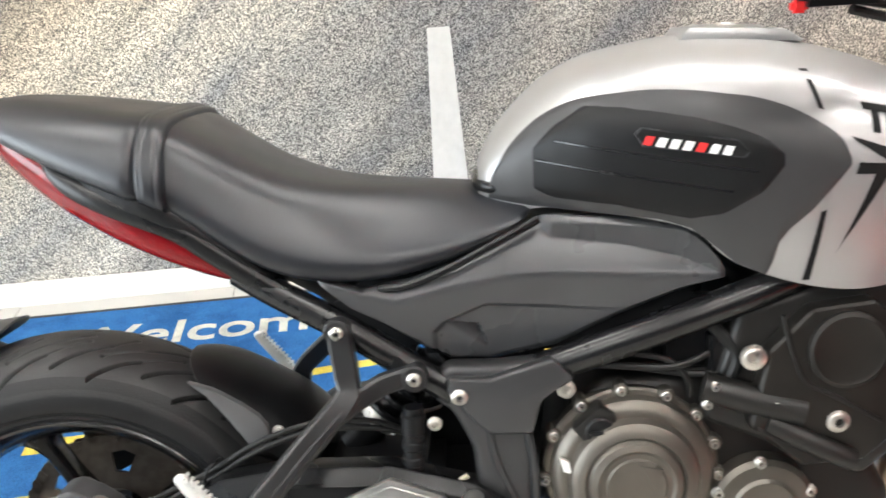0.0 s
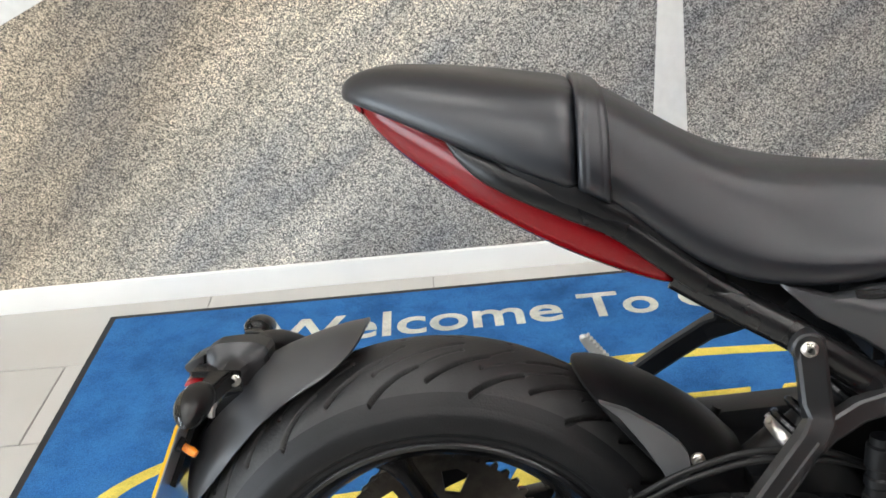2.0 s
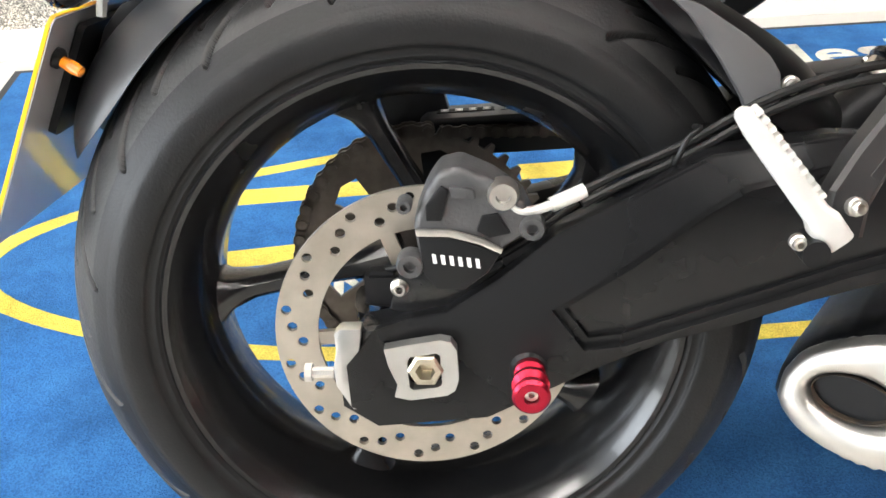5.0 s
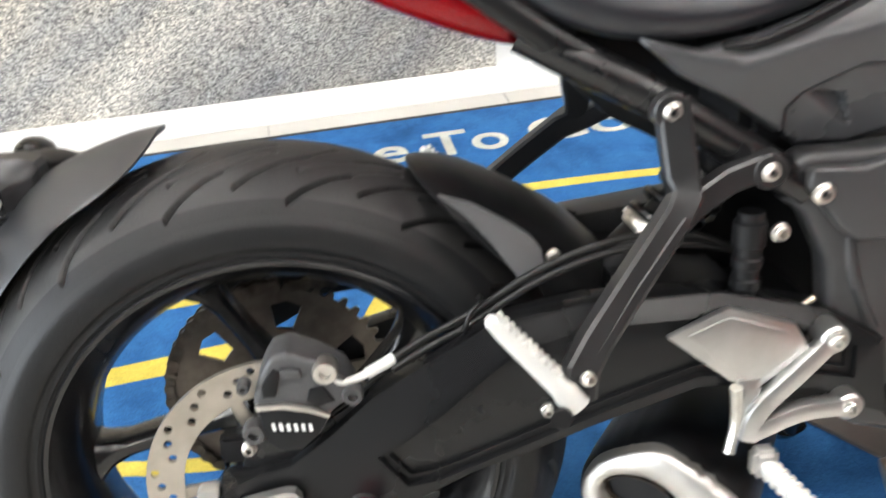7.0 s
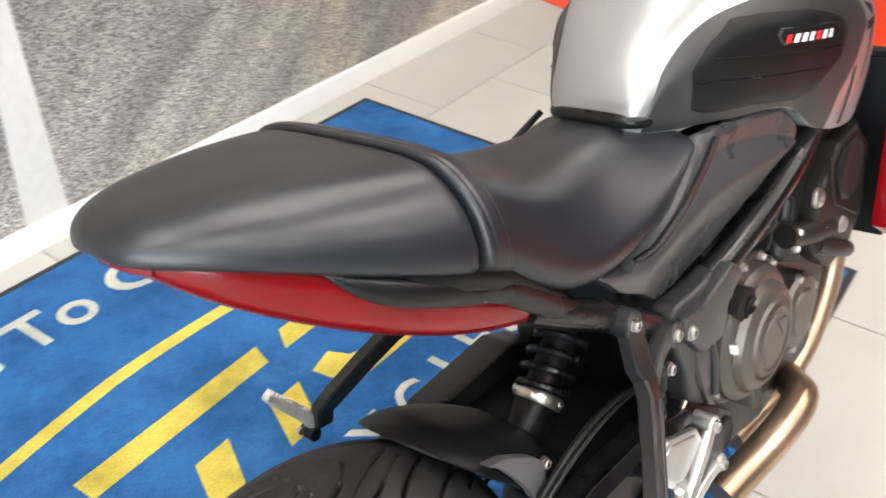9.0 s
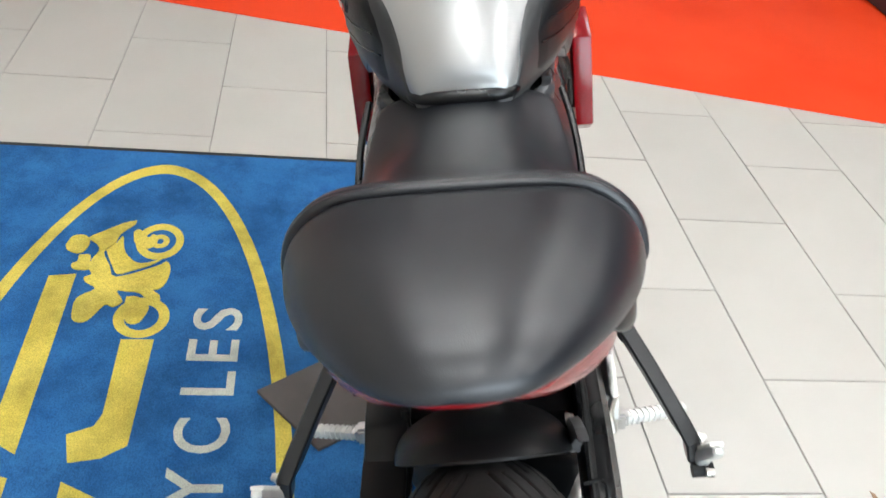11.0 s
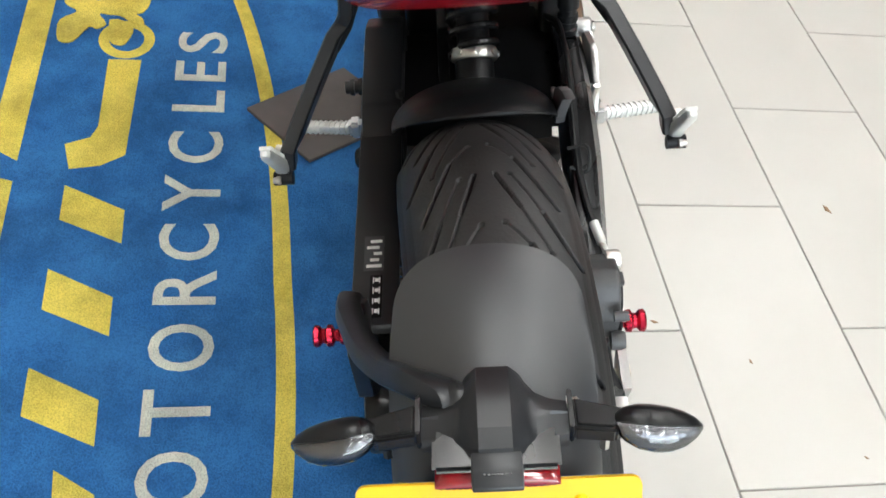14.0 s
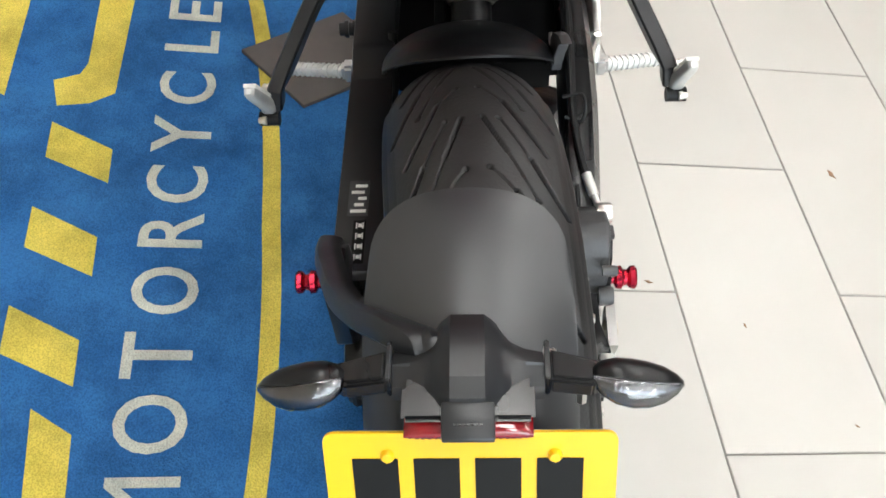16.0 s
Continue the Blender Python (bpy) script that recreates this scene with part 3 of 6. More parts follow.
for outline in (
    [(1.309, 0.561), (1.296, 0.588), (1.261, 0.627), (1.234, 0.652), (1.213, 0.632), (1.187, 0.622), (1.158, 0.631), (1.127, 0.633), (1.103, 0.622), (1.092, 0.635), (1.076, 0.629), (1.054, 0.606), (1.022, 0.636), (0.969, 0.635), (0.949, 0.624), (0.953, 0.601), (1.003, 0.577), (0.997, 0.561), (1.016, 0.544), (1.050, 0.562), (1.049, 0.543), (1.046, 0.518), (1.028, 0.498), (1.015, 0.472), (1.038, 0.473), (1.055, 0.489), (1.061, 0.476), (1.087, 0.465), (1.131, 0.463), (1.156, 0.474), (1.137, 0.495), (1.096, 0.570), (1.134, 0.590), (1.184, 0.611), (1.219, 0.593), (1.253, 0.588), (1.291, 0.564)],
    [(1.191, 0.608), (1.220, 0.590), (1.246, 0.581), (1.207, 0.573), (1.177, 0.562), (1.148, 0.536), (1.152, 0.509), (1.166, 0.485), (1.141, 0.507), (1.120, 0.542), (1.107, 0.570), (1.138, 0.587)],
    [(1.204, 0.696), (1.238, 0.688), (1.244, 0.663), (1.222, 0.648), (1.188, 0.651), (1.175, 0.666), (1.187, 0.689)],
    [(1.170, 0.661), (1.170, 0.637), (1.132, 0.634), (1.118, 0.633), (1.119, 0.662), (1.136, 0.670), (1.147, 0.660)],
    [(1.031, 0.539), (1.032, 0.518), (1.012, 0.495), (0.991, 0.489), (0.950, 0.502), (0.950, 0.525), (0.978, 0.537)],
    [(1.264, 0.561), (1.273, 0.548), (1.243, 0.527), (1.257, 0.516), (1.235, 0.504), (1.209, 0.511), (1.202, 0.530), (1.224, 0.553)],
):
    loop = [Vector((*p, 0)) for p in outline]
    soft = spline([*loop, loop[0]], 3)[:-1]
    inlay([(p.x, p.y) for p in soft], YELLOW, "emblem_shape", MZ + 0.0015)

# the board under the side stand
board = new("stand_board")
bm = bmesh.new()
f = bm.faces.new([bm.verts.new((x, y, MZ + 0.001)) for x, y in ((0.757, 0.257), (0.612, 0.140), (0.745, -0.060), (0.895, 0.062))])
got = bmesh.ops.extrude_face_region(bm, geom=[f])
bmesh.ops.translate(bm, verts=[v for v in got["geom"] if isinstance(v, bmesh.types.BMVert)], vec=(0, 0, 0.008))
bmesh.ops.bevel(bm, geom=bm.edges[:], offset=0.0015, segments=1, affect="EDGES")
part("board", bm, STANDP, board, smooth=0)
tagged(board, "scuffed dark square board lying on the mat", "board")


# bits of dry leaf and grit dropped on the tiles
for x, y, r, turn in ((0.515, -0.892, 0.012, 20), (0.240, -0.442, 0.007, 70), (0.153, -0.592, 0.005, 10), (-0.035, -0.725, 0.004, 50)):
    bm = bmesh.new()
    ring = [(r * k * math.cos(w), r * 0.55 * k * math.sin(w)) for w, k in ((0.0, 1.2), (0.9, 0.7), (1.6, 1.0), (2.6, 0.6), (3.3, 1.1), (4.2, 0.5), (5.2, 0.9))]
    low = [bm.verts.new((a, b, 0.0)) for a, b in ring]
    top = [bm.verts.new((a * 0.8, b * 0.8, 0.0012)) for a, b in ring]
    bm.faces.new(low[::-1])
    bm.faces.new(top)
    for i in range(7):
        bm.faces.new((low[i], low[(i + 1) % 7], top[(i + 1) % 7], top[i]))
    bit = part("leaf_fragment", bm, LEAF, smooth=0)
    bit.matrix_world = pose(x, y, 0.0005, 0, 0, turn)
    tagged(bit, "small dry brown leaf fragment lying on the tiles", "leaf", group="dropped bits")

# ---- the motorcycle: x ahead, y to its left, z up, leaning on its side stand ----
bike = new("motorcycle")
bike.matrix_world = pose(-0.0737, -0.1097, 0.002, -12.2, 0, -6.44)
tagged(bike, "silver, black and red roadster motorcycle leaning on its side stand", "motorcycle")
AX, AZ = -0.008, 0.310


def body(table, count=28, square=0.75, flat=0.5):
    """Rings across the bike from rows of x, half width, top, bottom: full shoulders above, flatter below."""
    rings = []
    for x, w, top, low in table:
        zc = low + (top - low) * flat
        ring = []
        for k in range(count):
            a = math.tau * k / count
            s, c = math.sin(a), math.cos(a)
            y = w * power(c, square)
            z = zc + ((top - zc) if s > 0 else (zc - low)) * power(s, square if s > 0 else 0.45)
            ring.append((x, y, z))
        rings.append(ring)
    return rings


# rear wheel: cast rim with five spokes
def tyre_mesh():
    nu, R, half = 1900, 0.3155, 0.0925
    pitch = math.tau / 16
    # profile from the crown outwards: round tread, sidewall with two ridges, bead
    side = [(half * math.sin(w), R - half * (1 - math.cos(w)) * 0.86) for w in (radians(66) * k / 80 for k in range(81))]
    side += [(0.0885, 0.2640), (0.0900, 0.2590), (0.0908, 0.2530), (0.0908, 0.2475), (0.0900, 0.2420), (0.0888, 0.2385), (0.0868, 0.2368), (0.0850, 0.2360),
             (0.0842, 0.2340), (0.0832, 0.2310), (0.0838, 0.2300), (0.0836, 0.2288), (0.0822, 0.2280), (0.0808, 0.2250), (0.0800, 0.2200)]
    prof = [(-y, r) for y, r in side[:0:-1]] + side
    P = np.array(prof)
    nv = len(prof) - 1
    u = np.arange(nu) * (math.tau / nu)
    U, Y = np.meshgrid(u, P[:, 0], indexing="ij")
    Rr = np.repeat(P[None, :, 1], nu, 0)
    depth = np.zeros_like(U)
    arc = np.abs(np.arcsin(np.clip(Y / 0.096, -1, 1))) * 0.096

    def cut(path, width, deep, sign):
        for (a0, y0), (a1, y1) in zip(path, path[1:]):
            pa, pb = np.array([radians(a0) * R, y0]), np.array([radians(a1) * R, y1])
            d = pb - pa
            mid = (pa[0] + pb[0]) / 2
            du = (U * R - mid + pitch * R / 2) % (pitch * R) - pitch * R / 2 + (mid - pa[0])
            yy = Y * sign - pa[1]
            t = np.clip((du * d[0] + yy * d[1]) / max(1e-9, d @ d), 0, 1)
            dist = np.hypot(du - t * d[0], yy - t * d[1])
            np.maximum(depth, deep * np.clip((width - dist) / (width * 0.38), 0, 1), out=depth)

    for sign in (1, -1):
        cut([(83.0, 0.010), (87.0, 0.0175), (91.7, 0.028)], 0.0024, 0.0060, sign)
        cut([(91.7, 0.028), (96.5, 0.0385), (101.5, 0.050)], 0.0010, 0.0045, sign)
        cut([(101.4, 0.0498), (101.6, 0.0502)], 0.0027, 0.0060, sign)
        cut([(83.2, 0.025), (83.3, 0.0252)], 0.0027, 0.0060, sign)
        cut([(83.2, 0.025), (88.5, 0.0385), (92.5, 0.0485)], 0.0010, 0.0045, sign)
        cut([(92.5, 0.049), (96.0, 0.0565), (100.6, 0.0685), (103.5, 0.0770)], 0.0027, 0.0065, sign)
        cut([(95.2, 0.011), (95.4, 0.0112)], 0.0027, 0.0060, sign)
        cut([(95.3, 0.011), (97.2, 0.020), (100.0, 0.031)], 0.0010, 0.0045, sign)
        cut([(100.0, 0.032), (104.5, 0.042), (109.2, 0.0545), (113.0, 0.0655)], 0.0027, 0.0065, sign)
    Rr = Rr - depth * (np.abs(Y) < 0.086)
    co = np.stack([AX + Rr * np.cos(U), Y - np.sign(Y) * depth * 0.35, AZ + Rr * np.sin(U)], -1).reshape(-1, 3)
    i, j = np.meshgrid(np.arange(nu), np.arange(nv), indexing="ij")
    p, q = i * (nv + 1) + j, ((i + 1) % nu) * (nv + 1) + j
    faces = np.stack([p, p + 1, q + 1, q], -1).reshape(-1, 4)
    me = bpy.data.meshes.new("tyre")
    me.from_pydata(co.tolist(), [], faces.tolist())
    for poly in me.polygons:
        poly.use_smooth = True
    for kind in (RUBBER, TREAD, GROOVE_SHADE):
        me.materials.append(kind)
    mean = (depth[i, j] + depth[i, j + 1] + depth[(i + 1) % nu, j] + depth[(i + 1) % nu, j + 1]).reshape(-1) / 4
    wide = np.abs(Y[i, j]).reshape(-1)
    # deepest faces take the groove colour, shade painted on top of the relief
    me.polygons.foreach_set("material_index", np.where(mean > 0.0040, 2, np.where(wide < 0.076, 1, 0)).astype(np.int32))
    return me


bm = bmesh.new()
turned(bm, [(-0.079, 0.2165), (-0.083, 0.2195), (-0.084, 0.2235), (-0.081, 0.2265), (-0.074, 0.2245), (-0.068, 0.216), (-0.050, 0.205), (-0.030, 0.197), (0.030, 0.197),
            (0.050, 0.205), (0.068, 0.216), (0.074, 0.2245), (0.081, 0.2265), (0.084, 0.2235), (0.083, 0.2195), (0.079, 0.2165), (0.073, 0.211), (0.055, 0.200), (0.030, 0.189),
            (-0.030, 0.189), (-0.055, 0.200), (-0.073, 0.211)], (AX, 0, AZ), 96, closed=True)
wheel = part("rear_wheel", bm, RIMP, bike, "gloss black cast wheel")
wheel.matrix_basis = Matrix.Translation((-0.0075, -0.0105, 0.307)) @ pose(0, 0, 0, -0.7, 0, 5.1) @ Matrix.Translation((-AX, 0, -AZ))
tyre = new("tyre", tyre_mesh())
tyre.parent = wheel
tyre["label"] = "worn black road tyre with slanting grooves"
bm = bmesh.new()
turned(bm, [(-0.085, 0.030), (-0.085, 0.045), (-0.06, 0.052), (0.06, 0.052), (0.085, 0.045), (0.085, 0.030)], (AX, 0, AZ), 32)
part("hub", bm, PAINT, wheel)
for k in range(5):
    w = radians(107 + 72 * k)
    hub_end = Vector((AX + 0.046 * math.cos(w - 1.0), 0, AZ + 0.046 * math.sin(w - 1.0)))
    rim_end = Vector((AX + 0.198 * math.cos(w), 0, AZ + 0.198 * math.sin(w)))
    d = (rim_end - hub_end).normalized()
    q = Vector((-d.z, 0, d.x))
    c, reach = hub_end, (rim_end - hub_end).length / 0.158
    rings = []
    for r, wide, deep in ((0.040, 0.022, 0.036), (0.075, 0.013, 0.027), (0.12, 0.0100, 0.021), (0.160, 0.0105, 0.020), (0.180, 0.016, 0.024), (0.198, 0.032, 0.030)):
        ring = []
        for a in range(12):
            v = math.tau * (a + 0.5) / 12
            ring.append(c + d * (r - 0.040) * reach + q * wide * power(math.cos(v), 0.6) + Vector((0, 1, 0)) * deep * power(math.sin(v), 0.6))
        rings.append(ring)
    bm = bmesh.new()
    skin(bm, rings)
    part("spoke", bm, RIMP, wheel)
# drilled brake disc
holes = []
for k in range(15):
    for r, t in ((0.1205, 0.0), (0.1145, 0.30), (0.1060, 0.60)):
        w = math.tau * (k + t) / 15
        holes.append(ring_points(AX + r * math.cos(w), AZ + r * math.sin(w), 0.0044, 10))
bm = bmesh.new()
drilled(bm, ring_points(AX, AZ, 0.1285, 96), [ring_points(AX, AZ, 0.093, 72), *holes], -0.093, -0.088)
part("brake_disc", bm, DISC, wheel, "drilled steel brake disc", smooth=30)
for k in range(5):
    m = Matrix.Translation((AX, 0, AZ)) @ Matrix.Rotation(-radians(38 + 72 * k), 4, "Y")
    part("disc_carrier", rounded(bmesh.new(), (0.040, -0.0905, -0.006), (0.096, -0.0865, 0.006), 0.001, m), DISC, wheel)
# sprocket with teeth and lightening holes
teeth = []
for k in range(45):
    for dw, r in ((-0.30, 0.1215), (-0.12, 0.130), (0.12, 0.130), (0.30, 0.1215)):
        w = math.tau * (k + dw) / 45
        teeth.append((AX + r * math.cos(w), AZ + r * math.sin(w)))
holes = [[(AX + r * math.cos(math.tau * (k + t) / 6), AZ + r * math.sin(math.tau * (k + t) / 6)) for r, t in
          ((0.072, 0.20), (0.102, 0.16), (0.107, 0.32), (0.102, 0.50), (0.072, 0.46))] for k in range(6)]
bm = bmesh.new()
drilled(bm, teeth, [ring_points(AX, AZ, 0.045, 32), *holes], 0.098, 0.104)
part("sprocket", bm, CHAINM, wheel, "dark steel toothed sprocket", smooth=0)

# chain: one link shape, laid round the sprocket and along both runs
link_bm = bmesh.new()
for y in (0.0925, 0.1065):
    for x in (-0.0079, 0.0079):
        turned(link_bm, [(y - 0.0012, 0.0072), (y + 0.0012, 0.0072)], (x, 0, 0), 10)
    rounded(link_bm, (-0.0079, y - 0.0012, -0.0052), (0.0079, y + 0.0012, 0.0052), 0)
turned(link_bm, [(0.090, 0.005), (0.109, 0.005)], (0.0079, 0, 0), 10)
chain = part("chain", link_bm, CHAINM, bike, "oily roller chain", smooth=0)
chain.matrix_basis = wheel.matrix_basis @ Matrix.Translation((AX, 0, AZ + 0.126))
P0, P1 = Vector((AX + 0.02, 0, AZ + 0.1245)), Vector((0.50, 0, 0.425))
Q0, Q1 = Vector((AX + 0.02, 0, AZ - 0.1245)), Vector((0.50, 0, 0.315))
run = []
steps = 21
for a, b, n in ((P0, P1, 31), (Q0, Q1, 31)):
    for k in range(1, n):
        run.append((a.lerp(b, k / n), math.atan2((b - a).z, (b - a).x)))
for k in range(22):
    w = radians(100 + 160 * k / 21)
    run.append((Vector((AX + 0.126 * math.cos(w), 0, AZ + 0.126 * math.sin(w))), w + math.pi / 2))
for at, turn in run:
    piece = new("link", chain.data)
    piece.parent = bike
    piece.matrix_basis = wheel.matrix_basis @ Matrix.Translation(at) @ Matrix.Rotation(-turn, 4, "Y")
bm = bmesh.new()
tube(bm, [(0.335, 0.0995, 0.425), (0.325, 0.0995, 0.455), (0.335, 0.0995, 0.485)], 0.006, 10)
part("chain_guide", bm, HOSE, bike)

# swingarm, right beam with a pressed panel and left beam under the chain guard
def mirror(s, v):
    return (v[0], s * v[1], v[2])


RIGHT = [(-0.070, 0.306), (-0.050, 0.331), (-0.010, 0.340), (0.018, 0.345), (0.060, 0.374), (0.102, 0.410), (0.162, 0.443), (0.214, 0.472), (0.300, 0.484), (0.42, 0.482),
         (0.52, 0.455), (0.575, 0.420), (0.585, 0.340), (0.52, 0.365), (0.45, 0.388), (0.40, 0.388), (0.30, 0.358), (0.242, 0.337), (0.189, 0.322), (0.140, 0.300), (0.050, 0.252), (-0.040, 0.243), (-0.068, 0.262)]
RECESS = [(0.110, 0.350), (0.129, 0.325), (0.156, 0.329), (0.221, 0.352), (0.319, 0.387), (0.40, 0.412), (0.50, 0.405), (0.54, 0.395), (0.54, 0.415), (0.50, 0.438), (0.42, 0.460), (0.30, 0.460), (0.243, 0.446), (0.215, 0.428), (0.162, 0.385)]
bm = bmesh.new()
slab(bm, RIGHT, -0.142, -0.112, 0.002, 2)
arm = part("swingarm", bm, SATIN, bike, "satin black swingarm with a pressed recess")
bm = bmesh.new()
drilled(bm, RIGHT, [RECESS], -0.154, -0.136)
for v in bm.verts:
    if v.co.y < -0.15 and any(math.hypot(v.co.x - x, v.co.z - z) < 0.002 for x, z in RIGHT[2:11]):
        v.co.y = -0.141
bmesh.ops.recalc_face_normals(bm, faces=bm.faces)
bmesh.ops.bevel(bm, geom=[e for e in bm.edges if len(e.link_faces) == 2 and e.calc_face_angle() > 1.2 and e.verts[0].co.y < -0.15 and e.verts[1].co.y < -0.15], offset=0.0075, segments=4, affect="EDGES", clamp_overlap=True)
part("raised_rim", bm, SATIN, arm, smooth=40)
bm = bmesh.new()
slab(bm, [(-0.070, 0.262), (-0.070, 0.300), (-0.04, 0.330), (0.05, 0.345), (0.20, 0.385), (0.42, 0.430), (0.56, 0.42), (0.56, 0.35), (0.30, 0.31), (0.05, 0.250)], 0.118, 0.150, 0.008)
part("left_beam", bm, SATIN, arm)
bm = bmesh.new()
rounded(bm, (0.46, -0.14, 0.335), (0.56, 0.14, 0.425), 0.02)
rounded(bm, (0.33, -0.12, 0.375), (0.48, 0.12, 0.455), 0.02)
part("cross_beam", bm, MATT, arm)
# axle block, nut and end plate
bm = bmesh.new()
drilled(bm, [(-0.031, 0.3225), (-0.014, 0.3262), (0.013, 0.3308), (0.0215, 0.3292), (0.0262, 0.322), (0.0272, 0.295), (0.0245, 0.286), (0.018, 0.2815), (-0.011, 0.277), (-0.024, 0.280), (-0.021, 0.290), (-0.028, 0.308)],
        [[(-0.013, 0.313), (-0.010, 0.316), (0.010, 0.3195), (0.013, 0.317), (0.014, 0.292), (0.011, 0.289), (-0.009, 0.2865), (-0.012, 0.289)]], -0.162, -0.151)
part("axle_block", bm, ALU, arm, "silver axle adjuster block", smooth=30)
bm = bmesh.new()
turned(bm, [(0.150, 0.0145), (0.163, 0.0145), (0.165, 0.0125), (0.165, 0.0080), (0.147, 0.0075), (0.147, 0.0)], (0.0012, 0, 0.3045), 6, (0, -1, 0))
part("axle_nut", bm, BRASSY, arm, "dull zinc axle nut")
bm = bmesh.new()
slab(bm, [(-0.049, 0.336), (-0.066, 0.3355), (-0.071, 0.331), (-0.0705, 0.315), (-0.0735, 0.300), (-0.072, 0.284), (-0.060, 0.263), (-0.041, 0.257), (-0.042, 0.269), (-0.063, 0.290), (-0.052, 0.313)], -0.153, -0.138, 0.002)
part("end_plate", bm, ALU, arm, "cast aluminium end plate")
bm = bmesh.new()
turned(bm, [(0, 0.005), (0.018, 0.005), (0.018, 0.008), (0.024, 0.008), (0.024, 0)], (-0.076, -0.135, 0.287), 8, (-1, 0, 0))
part("adjuster_screw", bm, STEEL, arm)
for s in (-1, 1):
    bm = bmesh.new()
    out = (0, s, 0)
    c0 = (0.083, s * (-0.004 if s < 0 else 0.022), 0.300)
    turned(bm, [(0.145, 0.013), (0.156, 0.016), (0.160, 0.013)], c0, 24, out)
    bob = part("paddock_bobbin", bm, MATT, bike, "red anodised bobbin on the swingarm")
    bm = bmesh.new()
    turned(bm, [(0.158, 0.0095), (0.160, 0.0125), (0.165, 0.0125), (0.168, 0.0085), (0.173, 0.0080), (0.176, 0.0140), (0.182, 0.0148), (0.185, 0.0105), (0.189, 0.0095), (0.193, 0.0140), (0.198, 0.0148), (0.2005, 0.0125), (0.2005, 0.006), (0.192, 0.006), (0.192, 0)], c0, 24, out)
    part("spool", bm, REDA, bob)
    bm = bmesh.new()
    turned(bm, [(0.185, 0.0052), (0.196, 0.0052), (0.196, 0.0025), (0.192, 0.0025), (0.192, 0)], c0, 12, out)
    part("cap_screw", bm, STEEL, bob)

# rear brake caliper and hose
bm = bmesh.new()
slab(bm, [(-0.006, 0.421), (0.004, 0.447), (0.014, 0.462), (0.030, 0.466), (0.055, 0.455), (0.078, 0.438), (0.088, 0.416), (0.064, 0.402), (0.052, 0.380), (0.034, 0.366), (0.012, 0.366), (0.000, 0.380)], -0.146, -0.100, 0.006, 3)
caliper = part("brake_caliper", bm, CAST, bike, "grey cast brake caliper with a printed maker's mark")
bm = bmesh.new()
slab(bm, [(-0.002, 0.412), (0.025, 0.411), (0.060, 0.398), (0.050, 0.382), (0.033, 0.368), (0.012, 0.368), (0.001, 0.381)], -0.150, -0.144, 0.002)
part("face_plate", bm, MATT, caliper)
bm = bmesh.new()
slab(bm, [(-0.004, 0.4185), (0.022, 0.4180), (0.046, 0.411), (0.062, 0.402), (0.0605, 0.3985), (0.044, 0.4065), (0.021, 0.4125), (-0.003, 0.4130)], -0.1515, -0.148, 0.0006)
part("machined_edge", bm, STEEL, caliper)
bm = bmesh.new()
for k in range(6):
    x = 0.008 + 0.0066 * k
    slab(bm, [(x, 0.3985 - 0.0008 * k), (x + 0.0030, 0.398 - 0.0008 * k), (x + 0.0040, 0.3905 - 0.0008 * k), (x + 0.0010, 0.391 - 0.0008 * k)], -0.1508, -0.1495, 0)
part("mark", bm, WHITE, caliper, "plain pale bars", smooth=0)
bm = bmesh.new()
slab(bm, [(0.012, 0.458), (0.034, 0.462), (0.050, 0.452), (0.046, 0.440), (0.018, 0.446)], -0.140, -0.095, 0.004)
part("bridge", bm, CAST, caliper)
# slightly raised black patches stand in for the shade of two hollows
for p in (((0.004, 0.436), (0.016, 0.452), (0.022, 0.448), (0.016, 0.424), (0.004, 0.424)), ((0.046, 0.428), (0.058, 0.430), (0.068, 0.414), (0.052, 0.410), (0.042, 0.416))):
    part("pocket_shade", slab(bmesh.new(), list(p), -0.1485, -0.144, 0.0015), MATT, caliper)
part("pad_cover", slab(bmesh.new(), [(0.022, 0.452), (0.040, 0.450), (0.042, 0.442), (0.024, 0.443)], -0.1515, -0.142, 0.002), CAST, caliper)
for x, z, r in ((0.062, 0.444, 0.012), (-0.009, 0.388, 0.011), (0.084, 0.418, 0.010), (-0.012, 0.436, 0.006)):
    bm = bmesh.new()
    turned(bm, [(0.136, r), (0.148, r), (0.152, r * 0.85), (0.152, r * 0.45), (0.147, r * 0.42), (0.147, 0)], (x, 0, z), 16, (0, -1, 0))
    part("boss", bm, STEEL if r > 0.0115 else CAST, caliper)
bm = bmesh.new()
slab(bm, [(-0.030, 0.340), (-0.020, 0.372), (0.004, 0.388), (0.05, 0.378), (0.098, 0.408), (0.096, 0.392), (0.05, 0.352), (0.01, 0.332)], -0.128, -0.108, 0.003)
part("caliper_bracket", bm, PAINT, caliper)
bolt(caliper, (-0.020, -0.128, 0.360), 0.006)
bm = bmesh.new()
tube(bm, [(0.062, -0.140, 0.446), (0.072, -0.143, 0.432), (0.088, -0.140, 0.430), (0.122, -0.130, 0.441)], 0.0040, 10)
part("banjo_pipe", bm, PEGA, caliper)
bm = bmesh.new()
tube(bm, [(0.098, -0.137, 0.4325), (0.124, -0.1295, 0.4415)], 0.0058, 12, steps=1)
part("crimp_sleeve", bm, PEGA, caliper)
